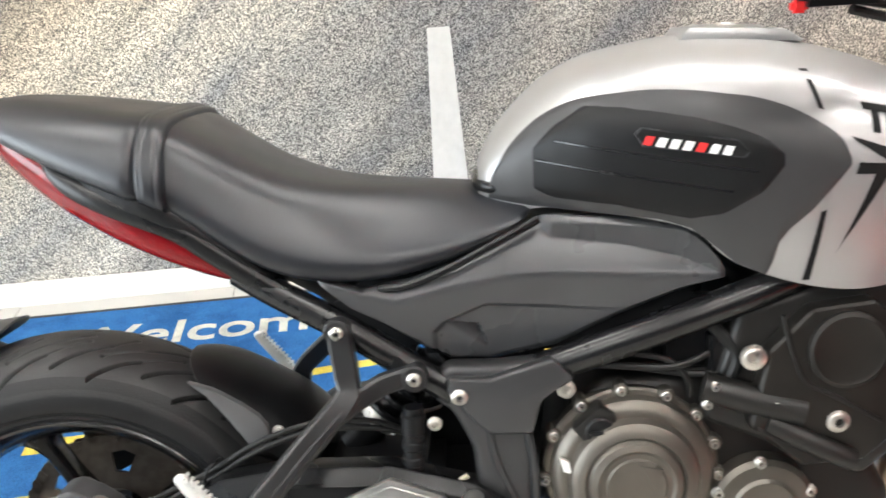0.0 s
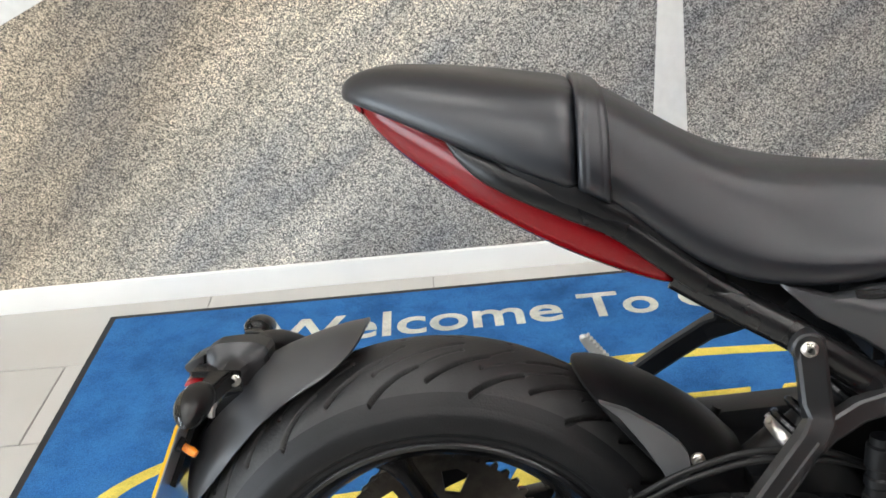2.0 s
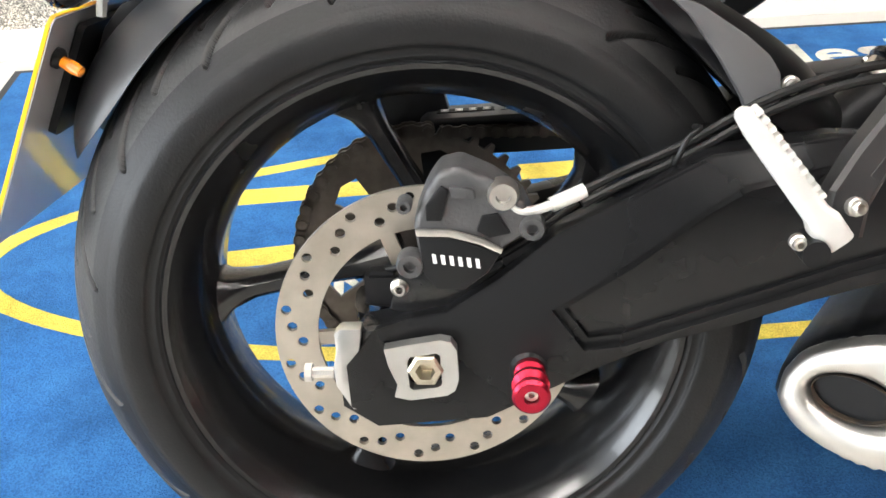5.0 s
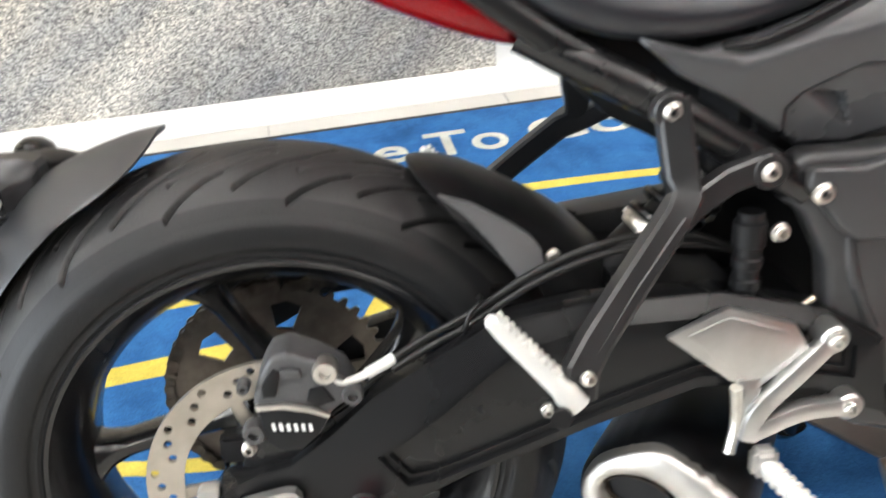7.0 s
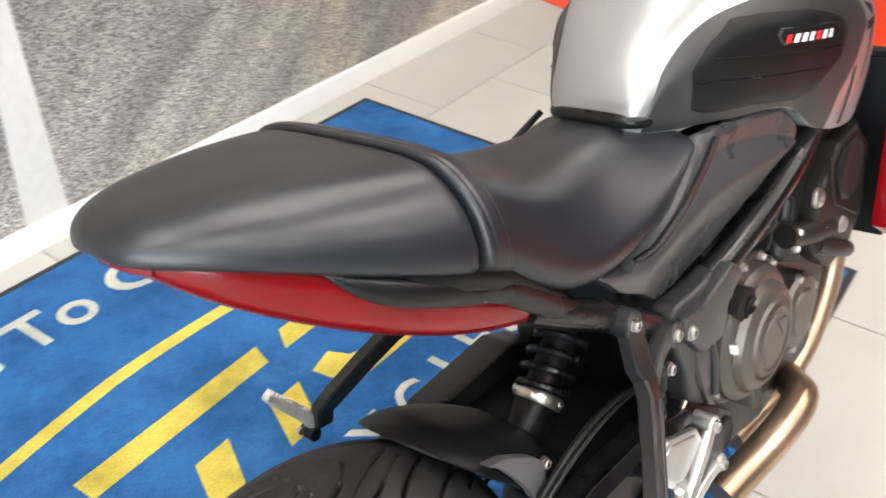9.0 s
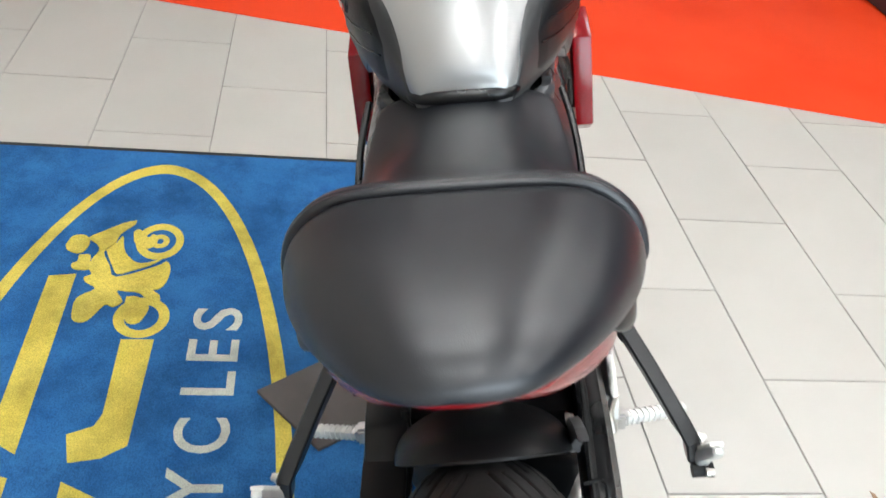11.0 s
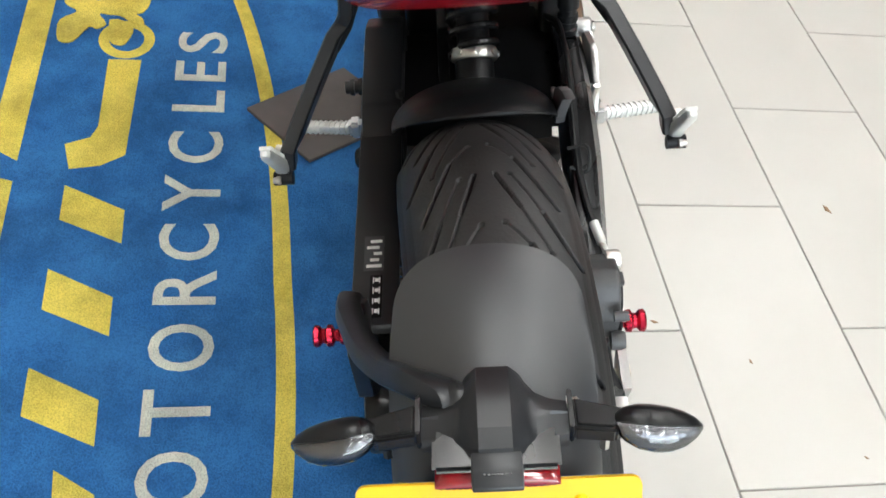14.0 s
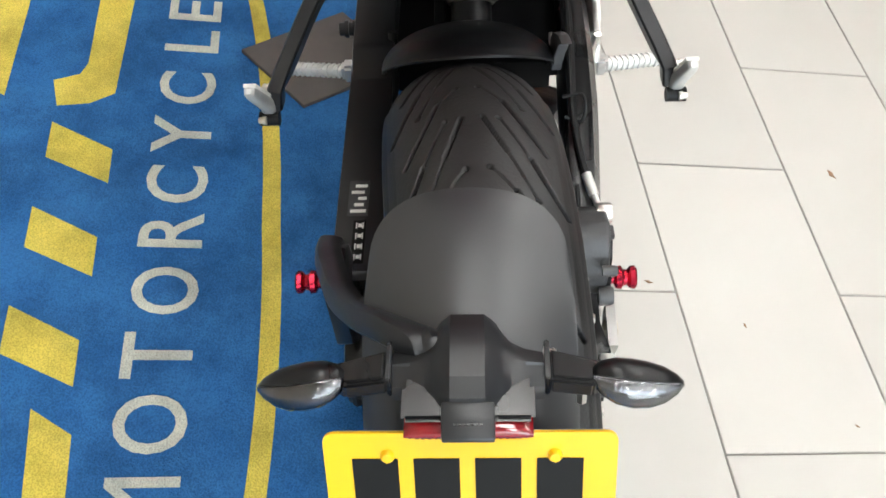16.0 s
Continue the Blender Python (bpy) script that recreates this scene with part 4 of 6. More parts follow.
for dz, dy in ((0.0, 0.0), (-0.009, -0.003)):
    bm = bmesh.new()
    tube(bm, [(0.122, -0.130 + dy, 0.441 + dz), (0.155, -0.122 + dy, 0.455 + dz), (0.200, -0.117 + dy, 0.474 + dz), (0.260, -0.116 + dy, 0.508 + dz), (0.330, -0.115 + dy, 0.530 + dz), (0.40, -0.112, 0.528 + dz), (0.46, -0.10, 0.50)], 0.0036, 8)
    part("brake_hose", bm, HOSE, bike)
bm = bmesh.new()
tube(bm, [(0.193, -0.108, 0.466), (0.190, -0.128, 0.462), (0.197, -0.132, 0.481), (0.207, -0.126, 0.488), (0.207, -0.106, 0.484)], 0.0022, 8)
part("hose_clip", bm, HOSE, bike)
bm = bmesh.new()
tube(bm, [(-0.035, -0.105, 0.365), (-0.015, -0.118, 0.374), (0.03, -0.124, 0.374), (0.07, -0.122, 0.392), (0.12, -0.120, 0.428)], 0.0025, 8)
part("sensor_cable", bm, HOSE, bike)
bm = bmesh.new()
rounded(bm, (-0.050, -0.118, 0.338), (-0.022, -0.098, 0.368), 0.004)
turned(bm, [(0, 0.006), (0.03, 0.006)], (-0.050, -0.108, 0.342), 10, (1, 0, -0.1))
part("wheel_sensor", bm, MATT, bike)

# front-of-wheel hugger: dark shell with grey side plates
def dome(bm, rows, m=28, steps=5, thick=0.003, lean=1.4, fall=1.0):
    """A shell over the tyre from rows of crest (x, z) and edge (x, half width, z), with a real thickness."""
    path = []
    ext = [tuple(2 * a - b for a, b in zip(rows[0], rows[1])), *rows, tuple(2 * a - b for a, b in zip(rows[-1], rows[-2]))]
    for i in range(1, len(ext) - 2):
        for k in range(steps if i < len(ext) - 3 else steps + 1):
            t = k / steps
            path.append([0.5 * (2 * b + (c - a) * t + (2 * a - 5 * b + 4 * c - d) * t * t + (3 * b - a - 3 * c + d) * t ** 3) for a, b, c, d in zip(*ext[i - 1 : i + 3])])
    sheets = []
    for inset in (0.0, thick):
        sheet = []
        for cx, cz, ex, ey, ez in path:
            row = []
            for j in range(m + 1):
                w = (-1 + 2 * j / m) * math.pi / 2
                f = (1 - math.cos(w)) ** fall
                y = math.sin(w) * (ey - inset)
                x, z = mix(cx, ex, f ** lean), mix(cz, ez, f)
                r = math.hypot(x - AX, z - AZ)
                k = (r - inset * math.cos(w)) / r
                row.append((AX + (x - AX) * k, y, AZ + (z - AZ) * k))
            sheet.append(row)
        sheets.append(skin(bm, sheet, False, False))
    va, vb = sheets
    n = len(va) - 1
    for i in range(n):
        for j in (0, m):
            bm.faces.new((va[i][j], va[i + 1][j], vb[i + 1][j], vb[i][j]))
    for i in (0, n):
        for j in range(m):
            bm.faces.new((va[i][j], va[i][j + 1], vb[i][j + 1], vb[i][j]))
    return bm


hugger = part("hugger", dome(bmesh.new(), [(0.158, 0.5915, 0.234, 0.099, 0.510), (0.175, 0.5915, 0.239, 0.100, 0.505), (0.202, 0.585, 0.245, 0.101, 0.500), (0.232, 0.571, 0.251, 0.102, 0.496),
                                           (0.265, 0.552, 0.261, 0.103, 0.490), (0.310, 0.522, 0.280, 0.103, 0.475), (0.345, 0.487, 0.305, 0.103, 0.450)], lean=1.0, thick=0.003), MATT, bike, "black inner mudguard over the tyre", smooth=60)
hugger.matrix_basis = Matrix.Translation((0.1655, 0, 0)) @ pose(0, 0, 0, 0, 0, 2.6) @ Matrix.Translation((-0.170, 0, 0))
bm = bmesh.new()
slab(bm, [(0.176, 0.585), (0.206, 0.574), (0.240, 0.552), (0.258, 0.537), (0.267, 0.524), (0.2695, 0.510), (0.2685, 0.497), (0.257, 0.487), (0.246, 0.491), (0.241, 0.504), (0.222, 0.534), (0.198, 0.566)], -0.110, -0.098, 0.002)
part("side_plate", bm, PLATEG, hugger, "grey side plate")
bolt(hugger, (0.279, -0.102, 0.512), 0.006)
gm = pose(0, 0, 0.034, 0, -3.2, 0)
bm = bmesh.new()
slab(bm, [(0.004, 0.400), (0.012, 0.406), (0.40, 0.406), (0.40, 0.398), (0.012, 0.396)], 0.098, 0.151, 0.002)
rounded(bm, (0.02, 0.147, 0.352), (0.40, 0.152, 0.403), 0.002)
bmesh.ops.transform(bm, matrix=gm, verts=bm.verts)
slab(bm, [(0.235, 0.430), (0.318, 0.478), (0.47, 0.492), (0.525, 0.47), (0.50, 0.405), (0.30, 0.405)], 0.096, 0.150, 0.006)
guard = part("chain_guard", bm, HOUS, bike, "flat black chain guard with small warning stickers")


def plaque(bm, x0, y0, x1, y1, z, m):
    rounded(bm, (x0, y0, z), (x1, y1, z + 0.0007), 0, m)


for x0, x1, ya, yb in ((0.022, 0.080, 0.117, 0.131), (0.087, 0.137, 0.1165, 0.139)):
    bm = bmesh.new()
    plaque(bm, x0, ya, x1, yb, 0.4061, gm)
    sticker = part("warning_sticker", bm, INK if x0 < 0.05 else GREYP, guard, "small black warning sticker with white pictures", smooth=0)
    bm = bmesh.new()
    if x0 < 0.05:
        for k in range(4):
            c = x0 + 0.008 + 0.0142 * k
            for dx, dy, w, h in ((-0.004, 0.0035, 0.008, 0.0012), (-0.004, 0.0105, 0.008, 0.0012), (-0.002, 0.0050, 0.0045, 0.0045)):
                plaque(bm, c + dx, ya + dy - 0.001, c + dx + w, ya + dy + h - 0.001, 0.4069, gm)
    else:
        for k in range(5):
            c = x0 + 0.004 + 0.009 * k
            plaque(bm, c, ya + 0.002 + 0.003 * (k % 2), c + 0.004, yb - 0.003 - 0.004 * (k % 3), 0.4069, gm)
    part("print", bm, WHITE, sticker, smooth=0)

# rear mudguard with number plate, lamps and its bent carrier arm
mud = part("mudguard", dome(bmesh.new(), [(-0.080, 0.6420, -0.128, 0.084, 0.602), (-0.108, 0.6390, -0.172, 0.089, 0.575), (-0.150, 0.6275, -0.212, 0.091, 0.538), (-0.20, 0.606, -0.243, 0.091, 0.502),
                                          (-0.248, 0.570, -0.268, 0.089, 0.474), (-0.284, 0.527, -0.285, 0.080, 0.456), (-0.301, 0.488, -0.297, 0.055, 0.449), (-0.308, 0.460, -0.305, 0.030, 0.446)]),
           MUDM, bike, "satin black rear mudguard over the tyre", smooth=60)
bm = bmesh.new()
tube(bm, [(0.004, 0.148, 0.466), (-0.022, 0.146, 0.481), (-0.058, 0.136, 0.500), (-0.115, 0.116, 0.535), (-0.162, 0.090, 0.572), (-0.194, 0.064, 0.600), (-0.212, 0.040, 0.609), (-0.220, 0.024, 0.608)], 0.0120, 14, 0.0140, 0.62, up=(0.3, 1, 0))
part("carrier_arm", bm, HOUS, mud, "bent black carrier arm")
bm = bmesh.new()
slab(bm, [(-0.075, 0.475), (-0.015, 0.486), (0.004, 0.470), (0.012, 0.440), (0.020, 0.380), (-0.040, 0.350), (-0.070, 0.39)], 0.128, 0.146, 0.004)
part("arm_foot", bm, HOUS, mud)
# faceted lamp hood: raised middle, shoulders falling to the indicator sockets
bm = bmesh.new()
HOOD = [(0.058, -0.219, -0.252, 0.6130), (0.044, -0.217, -0.253, 0.6145), (0.033, -0.212, -0.256, 0.6165), (0.0255, -0.204, -0.262, 0.6205), (0.0215, -0.1985, -0.267, 0.6240), (0.0130, -0.1945, -0.2715, 0.6300)]
rings = []
for y, xf, xr, top in HOOD + [(-y, xf, xr, top) for y, xf, xr, top in HOOD[::-1]]:
    rings.append([(xf, y, 0.588), (xf, y, top - 0.012), (xf - 0.003, y, top - 0.006), (xf - 0.016, y, top - 0.0005), (mix(xf, xr, 0.5), y, top), (xr + 0.016, y, top - 0.002), (xr + 0.002, y, top - 0.010), (xr, y, top - 0.015), (xr, y, 0.588)])
skin(bm, rings)
head = part("lamp_housing", bm, HOUS, mud, "satin black faceted lamp housing", smooth=24)
bm = bmesh.new()
slab(bm, [(-0.2700, 0.6170), (-0.282, 0.6125), (-0.2945, 0.6055), (-0.296, 0.602), (-0.293, 0.597), (-0.284, 0.592), (-0.2725, 0.592)], -0.0200, 0.0195, 0.0025)
mark = part("mark_plate", bm, HOUS, head, "grey plate with a worn embossed mark")
bm = bmesh.new()
for k in range(7):
    rounded(bm, (-0.2865, -0.011 + 0.0032 * k, 0.6090), (-0.2840, -0.0088 + 0.0032 * k, 0.6108), 0)
part("embossed_bar", bm, SATIN, mark, smooth=0)
for s in (-1, 1):
    bm = bmesh.new()
    rounded(bm, (-0.249, min(s * 0.0585, s * 0.0625), 0.588), (-0.214, max(s * 0.0585, s * 0.0625), 0.6135), 0.0012)
    part("clamp_lip", bm, PAINT, head)
# tail lamp: black shell over a red lozenge lens
bm = bmesh.new()
rounded(bm, (-0.280, -0.050, 0.6000), (-0.240, 0.050, 0.6075), 0.0035)
part("lamp_shell", bm, PAINT, head, "glossy black lamp shell")
bm = bmesh.new()
rings = []
for k in range(41):
    y = -0.0485 + 0.097 * k / 40
    g = max(0.05, 1 - abs(y / 0.0487) ** 7) ** 0.5
    rib = 0.0005 * (k % 2)
    rings.append([(-0.270 + (0.0165 - rib) * power(math.cos(w), 0.7), y, 0.5915 + (0.0090 - rib) * g * power(math.sin(w), 0.7)) for w in (math.tau * a / 20 for a in range(20))])
skin(bm, rings)
part("tail_lamp", bm, REDL, head, "red ribbed tail lamp lens")

# number plate leaning back
pm = Matrix.Translation((-0.272, 0, 0.574)) @ Matrix.Rotation(radians(24.8), 4, "Y")


def card(bm, y0, y1, z0, z1, r, x0, x1, m, n=6):
    """A thin card with rounded corners, standing across the bike."""
    pts = []
    for cy, cz, w0 in ((y1 - r, z1 - r, 0), (y0 + r, z1 - r, 90), (y0 + r, z0 + r, 180), (y1 - r, z0 + r, 270)):
        for k in range(n + 1):
            w = radians(w0 + 90 * k / n)
            pts.append((cy + r * math.cos(w), cz + r * math.sin(w)))
    a = [bm.verts.new(m @ Vector((x0, y, z))) for y, z in pts]
    b = [bm.verts.new(m @ Vector((x1, y, z))) for y, z in pts]
    bm.faces.new(a)
    bm.faces.new(b[::-1])
    for i in range(len(pts)):
        j = (i + 1) % len(pts)
        bm.faces.new((a[i], b[i], b[j], a[j]))
    return bm


plate = part("number_plate", card(bmesh.new(), -0.114, 0.114, -0.203, 0.0, 0.009, -0.0016, 0.0016, pm), YPLATE, bike, "yellow number plate with plain black bars", smooth=30)
for row, ys in (((-0.098, -0.024), (0.092, 0.044, -0.004, -0.052)), ((-0.188, -0.114), (0.070, 0.022, -0.026))):
    for y0 in ys:
        part("bar", rounded(bmesh.new(), (-0.0024, y0 - 0.036, row[0]), (-0.0016, y0, row[1]), 0, pm), INK, plate, smooth=0)
for y in (0.064, -0.066):
    bm = bmesh.new()
    turned(bm, [(0.0, 0.0058), (0.003, 0.0056), (0.005, 0.004), (0.005, 0.0)], (0, 0, 0), 14, (-1, 0, 0))
    rounded(bm, (-0.0056, -0.0008, -0.0040), (-0.0046, 0.0008, 0.0040), 0)
    bmesh.ops.transform(bm, matrix=pm @ Matrix.Translation((-0.001, y, -0.021)), verts=bm.verts)
    part("plate_screw", bm, YPLATE, plate, "yellow plastic screw cap")
part("plate_back", card(bmesh.new(), -0.1135, 0.1135, -0.2025, -0.0005, 0.009, 0.0018, 0.0030, pm), PALEB, plate, "pale grey back of the plate", smooth=30)
part("plate_backing", card(bmesh.new(), -0.065, 0.065, -0.110, -0.012, 0.006, 0.0034, 0.010, pm), MATT, plate)
bm = bmesh.new()
turned(bm, [(0, 0.0085), (0.006, 0.0085), (0.009, 0.0055), (0.009, 0)], (-0.286, -0.090, 0.541), 16, (0.9, -0.3, -0.3))
foot = part("reflector_foot", bm, MATT, plate)
bm = bmesh.new()
turned(bm, [(0.009, 0.0048), (0.020, 0.0055), (0.026, 0.0045), (0.027, 0)], (-0.286, -0.090, 0.541), 14, (0.85, -0.2, -0.45))
part("side_reflector", bm, AMBER, foot, "amber reflector")
bm = bmesh.new()
slab(bm, [(-0.245, 0.574), (-0.215, 0.584), (-0.225, 0.555), (-0.262, 0.510), (-0.285, 0.505), (-0.262, 0.555)], -0.045, 0.045, 0.004)
part("plate_bracket", bm, MATT, mud)

for s in (-1, 1):
    bm = bmesh.new()
    foot = [(-0.222, 0.062), (-0.251, 0.062), (-0.253, 0.094), (-0.243, 0.110), (-0.232, 0.108)]
    vs = [bm.verts.new((x, s * y, 0.6125 - 0.10 * (y - 0.06))) for x, y in foot]
    ws = [bm.verts.new((x, s * y, 0.5960 - 0.10 * (y - 0.06))) for x, y in foot]
    bm.faces.new(vs)
    bm.faces.new(ws[::-1])
    for i in range(5):
        j = (i + 1) % 5
        bm.faces.new((vs[i], ws[i], ws[j], vs[j]))
    bmesh.ops.bevel(bm, geom=list(bm.edges), offset=0.0015, segments=2, affect="EDGES", clamp_overlap=True)
    stalk = part("indicator", bm, SATIN, bike, "black turn indicator with a clear lens")
    bm = bmesh.new()
    inner = [(-0.2255, 0.0645), (-0.2475, 0.0645), (-0.2495, 0.091), (-0.2400, 0.105), (-0.2345, 0.103)]
    vs = [bm.verts.new((x, s * y, 0.6150 - 0.10 * (y - 0.06))) for x, y in inner]
    ws = [bm.verts.new((x, s * y, 0.6115 - 0.10 * (y - 0.06))) for x, y in inner]
    bm.faces.new(vs)
    bm.faces.new(ws[::-1])
    for i in range(5):
        j = (i + 1) % 5
        bm.faces.new((vs[i], ws[i], ws[j], vs[j]))
    bmesh.ops.bevel(bm, geom=list(bm.edges), offset=0.0008, segments=2, affect="EDGES", clamp_overlap=True)
    part("cover_strip", bm, PAINT, stalk, "glossy black trapezoid cover strip")
    rings, lens, mirror_in = [], [], []
    for t, r in ((0.0, 0.007), (0.10, 0.0135), (0.25, 0.0180), (0.42, 0.0192), (0.6, 0.0180), (0.78, 0.0140), (0.92, 0.0080), (1.0, 0.002)):
        c = Vector((-0.243 - 0.004 * math.sin(math.pi * t), s * mix(0.094, 0.164, t), 0.606 - 0.012 * t))
        up, dn, back = [], [], []
        for a in range(15):
            w = math.pi * a / 14 - radians(68)
            up.append(c + Vector((math.cos(w) * r * 1.02, 0, math.sin(w) * r * 0.92)))
            w = math.pi * a / 14 + radians(112)
            dn.append(c + Vector((math.cos(w) * r * 0.98 - 0.0008, 0, math.sin(w) * r * 0.88)))
            back.append(c + Vector((math.cos(w) * r * 0.66, 0, math.sin(w) * r * 0.55)))
        rings.append(up)
        lens.append(dn)
        mirror_in.append(back)
    bm = bmesh.new()
    skin(bm, rings)
    part("shell", bm, SATIN, stalk, smooth=60)
    bm = bmesh.new()
    skin(bm, lens)
    part("lens", bm, LENS, stalk, "clear ribbed lens", smooth=60)
    bm = bmesh.new()
    skin(bm, mirror_in)
    part("reflector", bm, CHROME, stalk, smooth=60)
    bm = bmesh.new()
    turned(bm, [(0, 0.0055), (0.008, 0.0055), (0.008, 0.0042), (0.020, 0.0042), (0.020, 0)], (-0.240, s * 0.088, 0.590), 6, (-0.2, 0, -1))
    part("nut", bm, STEEL if s < 0 else SATIN, stalk)
bolt(head, (-0.222, -0.0625, 0.602), 0.006, (-0.1, -1, 0.1))

# ---- seat and tail ----
PILLION = [(-0.082, 0.016, 0.913, 0.905), (-0.076, 0.040, 0.922, 0.901), (-0.060, 0.062, 0.930, 0.897), (-0.030, 0.086, 0.934, 0.887), (0.010, 0.109, 0.931, 0.871),
           (0.055, 0.129, 0.926, 0.852), (0.10, 0.144, 0.919, 0.833), (0.145, 0.154, 0.911, 0.816), (0.172, 0.156, 0.906, 0.805)]


def pad_ring(x, w, top, low):
    """A cushion's section: a flat top, folded shoulders and a tucked lower edge."""
    h, f = top - low, w * mix(0.46, 0.66, min(1.0, max(0.0, (x + 0.05) / 0.2)))
    half = [(0, top), (f * 0.5, top), (f * 0.85, top - 0.02 * h), (mix(f, w, 0.12), top - 0.07 * h), (mix(f, w, 0.40), top - 0.165 * h), (mix(f, w, 0.69), top - 0.31 * h), (mix(f, w, 0.90), top - 0.50 * h),
            (w, top - 0.74 * h), (w * 0.995, low + 0.10 * h), (w * 0.95, low), (w * 0.5, low)]
    return [(x, y, z) for y, z in half] + [(x, 0, low)] + [(x, -y, z) for y, z in half[:0:-1]]


bm = bmesh.new()
skin(bm, [pad_ring(*row) for row in PILLION])
seat = part("seat", bm, SEAT, bike, "black vinyl stepped seat with a sewn strap seam", smooth=60, sub=2)
bm = bmesh.new()
strap = []
for x in np.linspace(0.160, 0.192, 17):
    w, top, low = curve_at([*PILLION, (0.195, 0.155, 0.898, 0.793)], x)
    lift = 0.0045 * (1 - abs((x - 0.176) / 0.016) ** 6) - 0.0011 * math.exp(-((x - 0.168) / 0.0014) ** 2) - 0.0011 * math.exp(-((x - 0.184) / 0.0014) ** 2)
    strap.append((x, w + lift, top + lift, low + 0.002))
skin(bm, [pad_ring(*row) for row in strap])
part("strap_seam", bm, SEAT, seat, "raised double seam", smooth=60, sub=1)
bm = bmesh.new()
skin(bm, body([(0.030, 0.080, 0.866, 0.858), (0.055, 0.112, 0.860, 0.838)] + [(x, w * 0.93, low + 0.016, low - 0.022) for x, w, top, low in PILLION[6:]] + [(0.21, 0.140, 0.800, 0.758), (0.25, 0.134, 0.765, 0.728), (0.30, 0.128, 0.725, 0.690)], 32, 0.4, 0.5))
part("seat_base", bm, MATT, seat, "black seat base moulding", smooth=60)
RIDER = [(0.170, 0.130, 0.906, 0.146, 0.803), (0.180, 0.128, 0.903, 0.146, 0.799), (0.205, 0.124, 0.892, 0.145, 0.784), (0.245, 0.117, 0.867, 0.144, 0.752), (0.285, 0.109, 0.842, 0.143, 0.723), (0.33, 0.098, 0.822, 0.141, 0.706),
         (0.38, 0.082, 0.811, 0.138, 0.701), (0.43, 0.067, 0.806, 0.134, 0.702), (0.48, 0.060, 0.802, 0.129, 0.712), (0.53, 0.057, 0.798, 0.123, 0.731), (0.575, 0.056, 0.793, 0.115, 0.752), (0.605, 0.054, 0.788, 0.106, 0.770)]
rings = []
for x, tw, top, lw, low in RIDER:
    half = [(0, top), (tw * 0.5, top - 0.001), (tw * 0.85, top - 0.007), (mix(tw, lw, 0.18), mix(top, low, 0.22)), (mix(tw, lw, 0.58), mix(top, low, 0.45)), (mix(tw, lw, 0.90), mix(top, low, 0.64)), (lw, mix(top, low, 0.77)), (lw - 0.004, mix(top, low, 0.91)), (lw - 0.018, low)]
    rings.append([(x, y, z) for y, z in half] + [(x, 0, low + 0.004)] + [(x, -y, z) for y, z in half[:0:-1]])
bm = bmesh.new()
skin(bm, rings)
part("rider_pad", bm, SEAT, seat, smooth=70, sub=2)

TAIL = [(-0.064, 0.018, 0.900, 0.892), (-0.056, 0.040, 0.897, 0.882), (-0.032, 0.066, 0.893, 0.856), (0.005, 0.088, 0.880, 0.827), (0.05, 0.111, 0.858, 0.797), (0.10, 0.125, 0.826, 0.769), (0.15, 0.131, 0.800, 0.743), (0.20, 0.131, 0.772, 0.722), (0.235, 0.128, 0.748, 0.711), (0.264, 0.124, 0.722, 0.704)]
rings = []
for x, w, top, low in TAIL:
    half = [(0, top), (w * 0.85, top), (w, mix(top, low, 0.08)), (w * 1.01, mix(top, low, 0.42)), (w * 0.98, mix(top, low, 0.76)), (w * 0.86, mix(top, low, 0.97)), (w * 0.45, low), (0, low - 0.001)]
    rings.append([(x, y, z) for y, z in half] + [(x, -y, z) for y, z in half[-2:0:-1]])
bm = bmesh.new()
skin(bm, rings)
tail = part("tail_cowl", bm, REDP, bike, "glossy red tail cowl under the seat", smooth=70, sub=2)
bm = bmesh.new()
skin(bm, body([(-0.071, 0.014, 0.898, 0.892), (-0.066, 0.027, 0.897, 0.888), (-0.058, 0.037, 0.896, 0.884)], 32, 0.4, 0.6))
part("rear_lamp", bm, REDD, tail, "dark red rear lamp lens", smooth=60)
for s in (-1, 1):
    bm = bmesh.new()
    tube(bm, [(0.036, s * 0.104, 0.862), (0.060, s * 0.118, 0.843), (0.098, s * 0.131, 0.821), (0.148, s * 0.135, 0.798), (0.196, s * 0.135, 0.776), (0.243, s * 0.132, 0.741), (0.29, s * 0.129, 0.707), (0.365, s * 0.126, 0.662)], 0.0115, 14, 0.0070, 0.85, tip=9)
    part("seat_trim", bm, SATIN, tail, "gloss black trim strip")

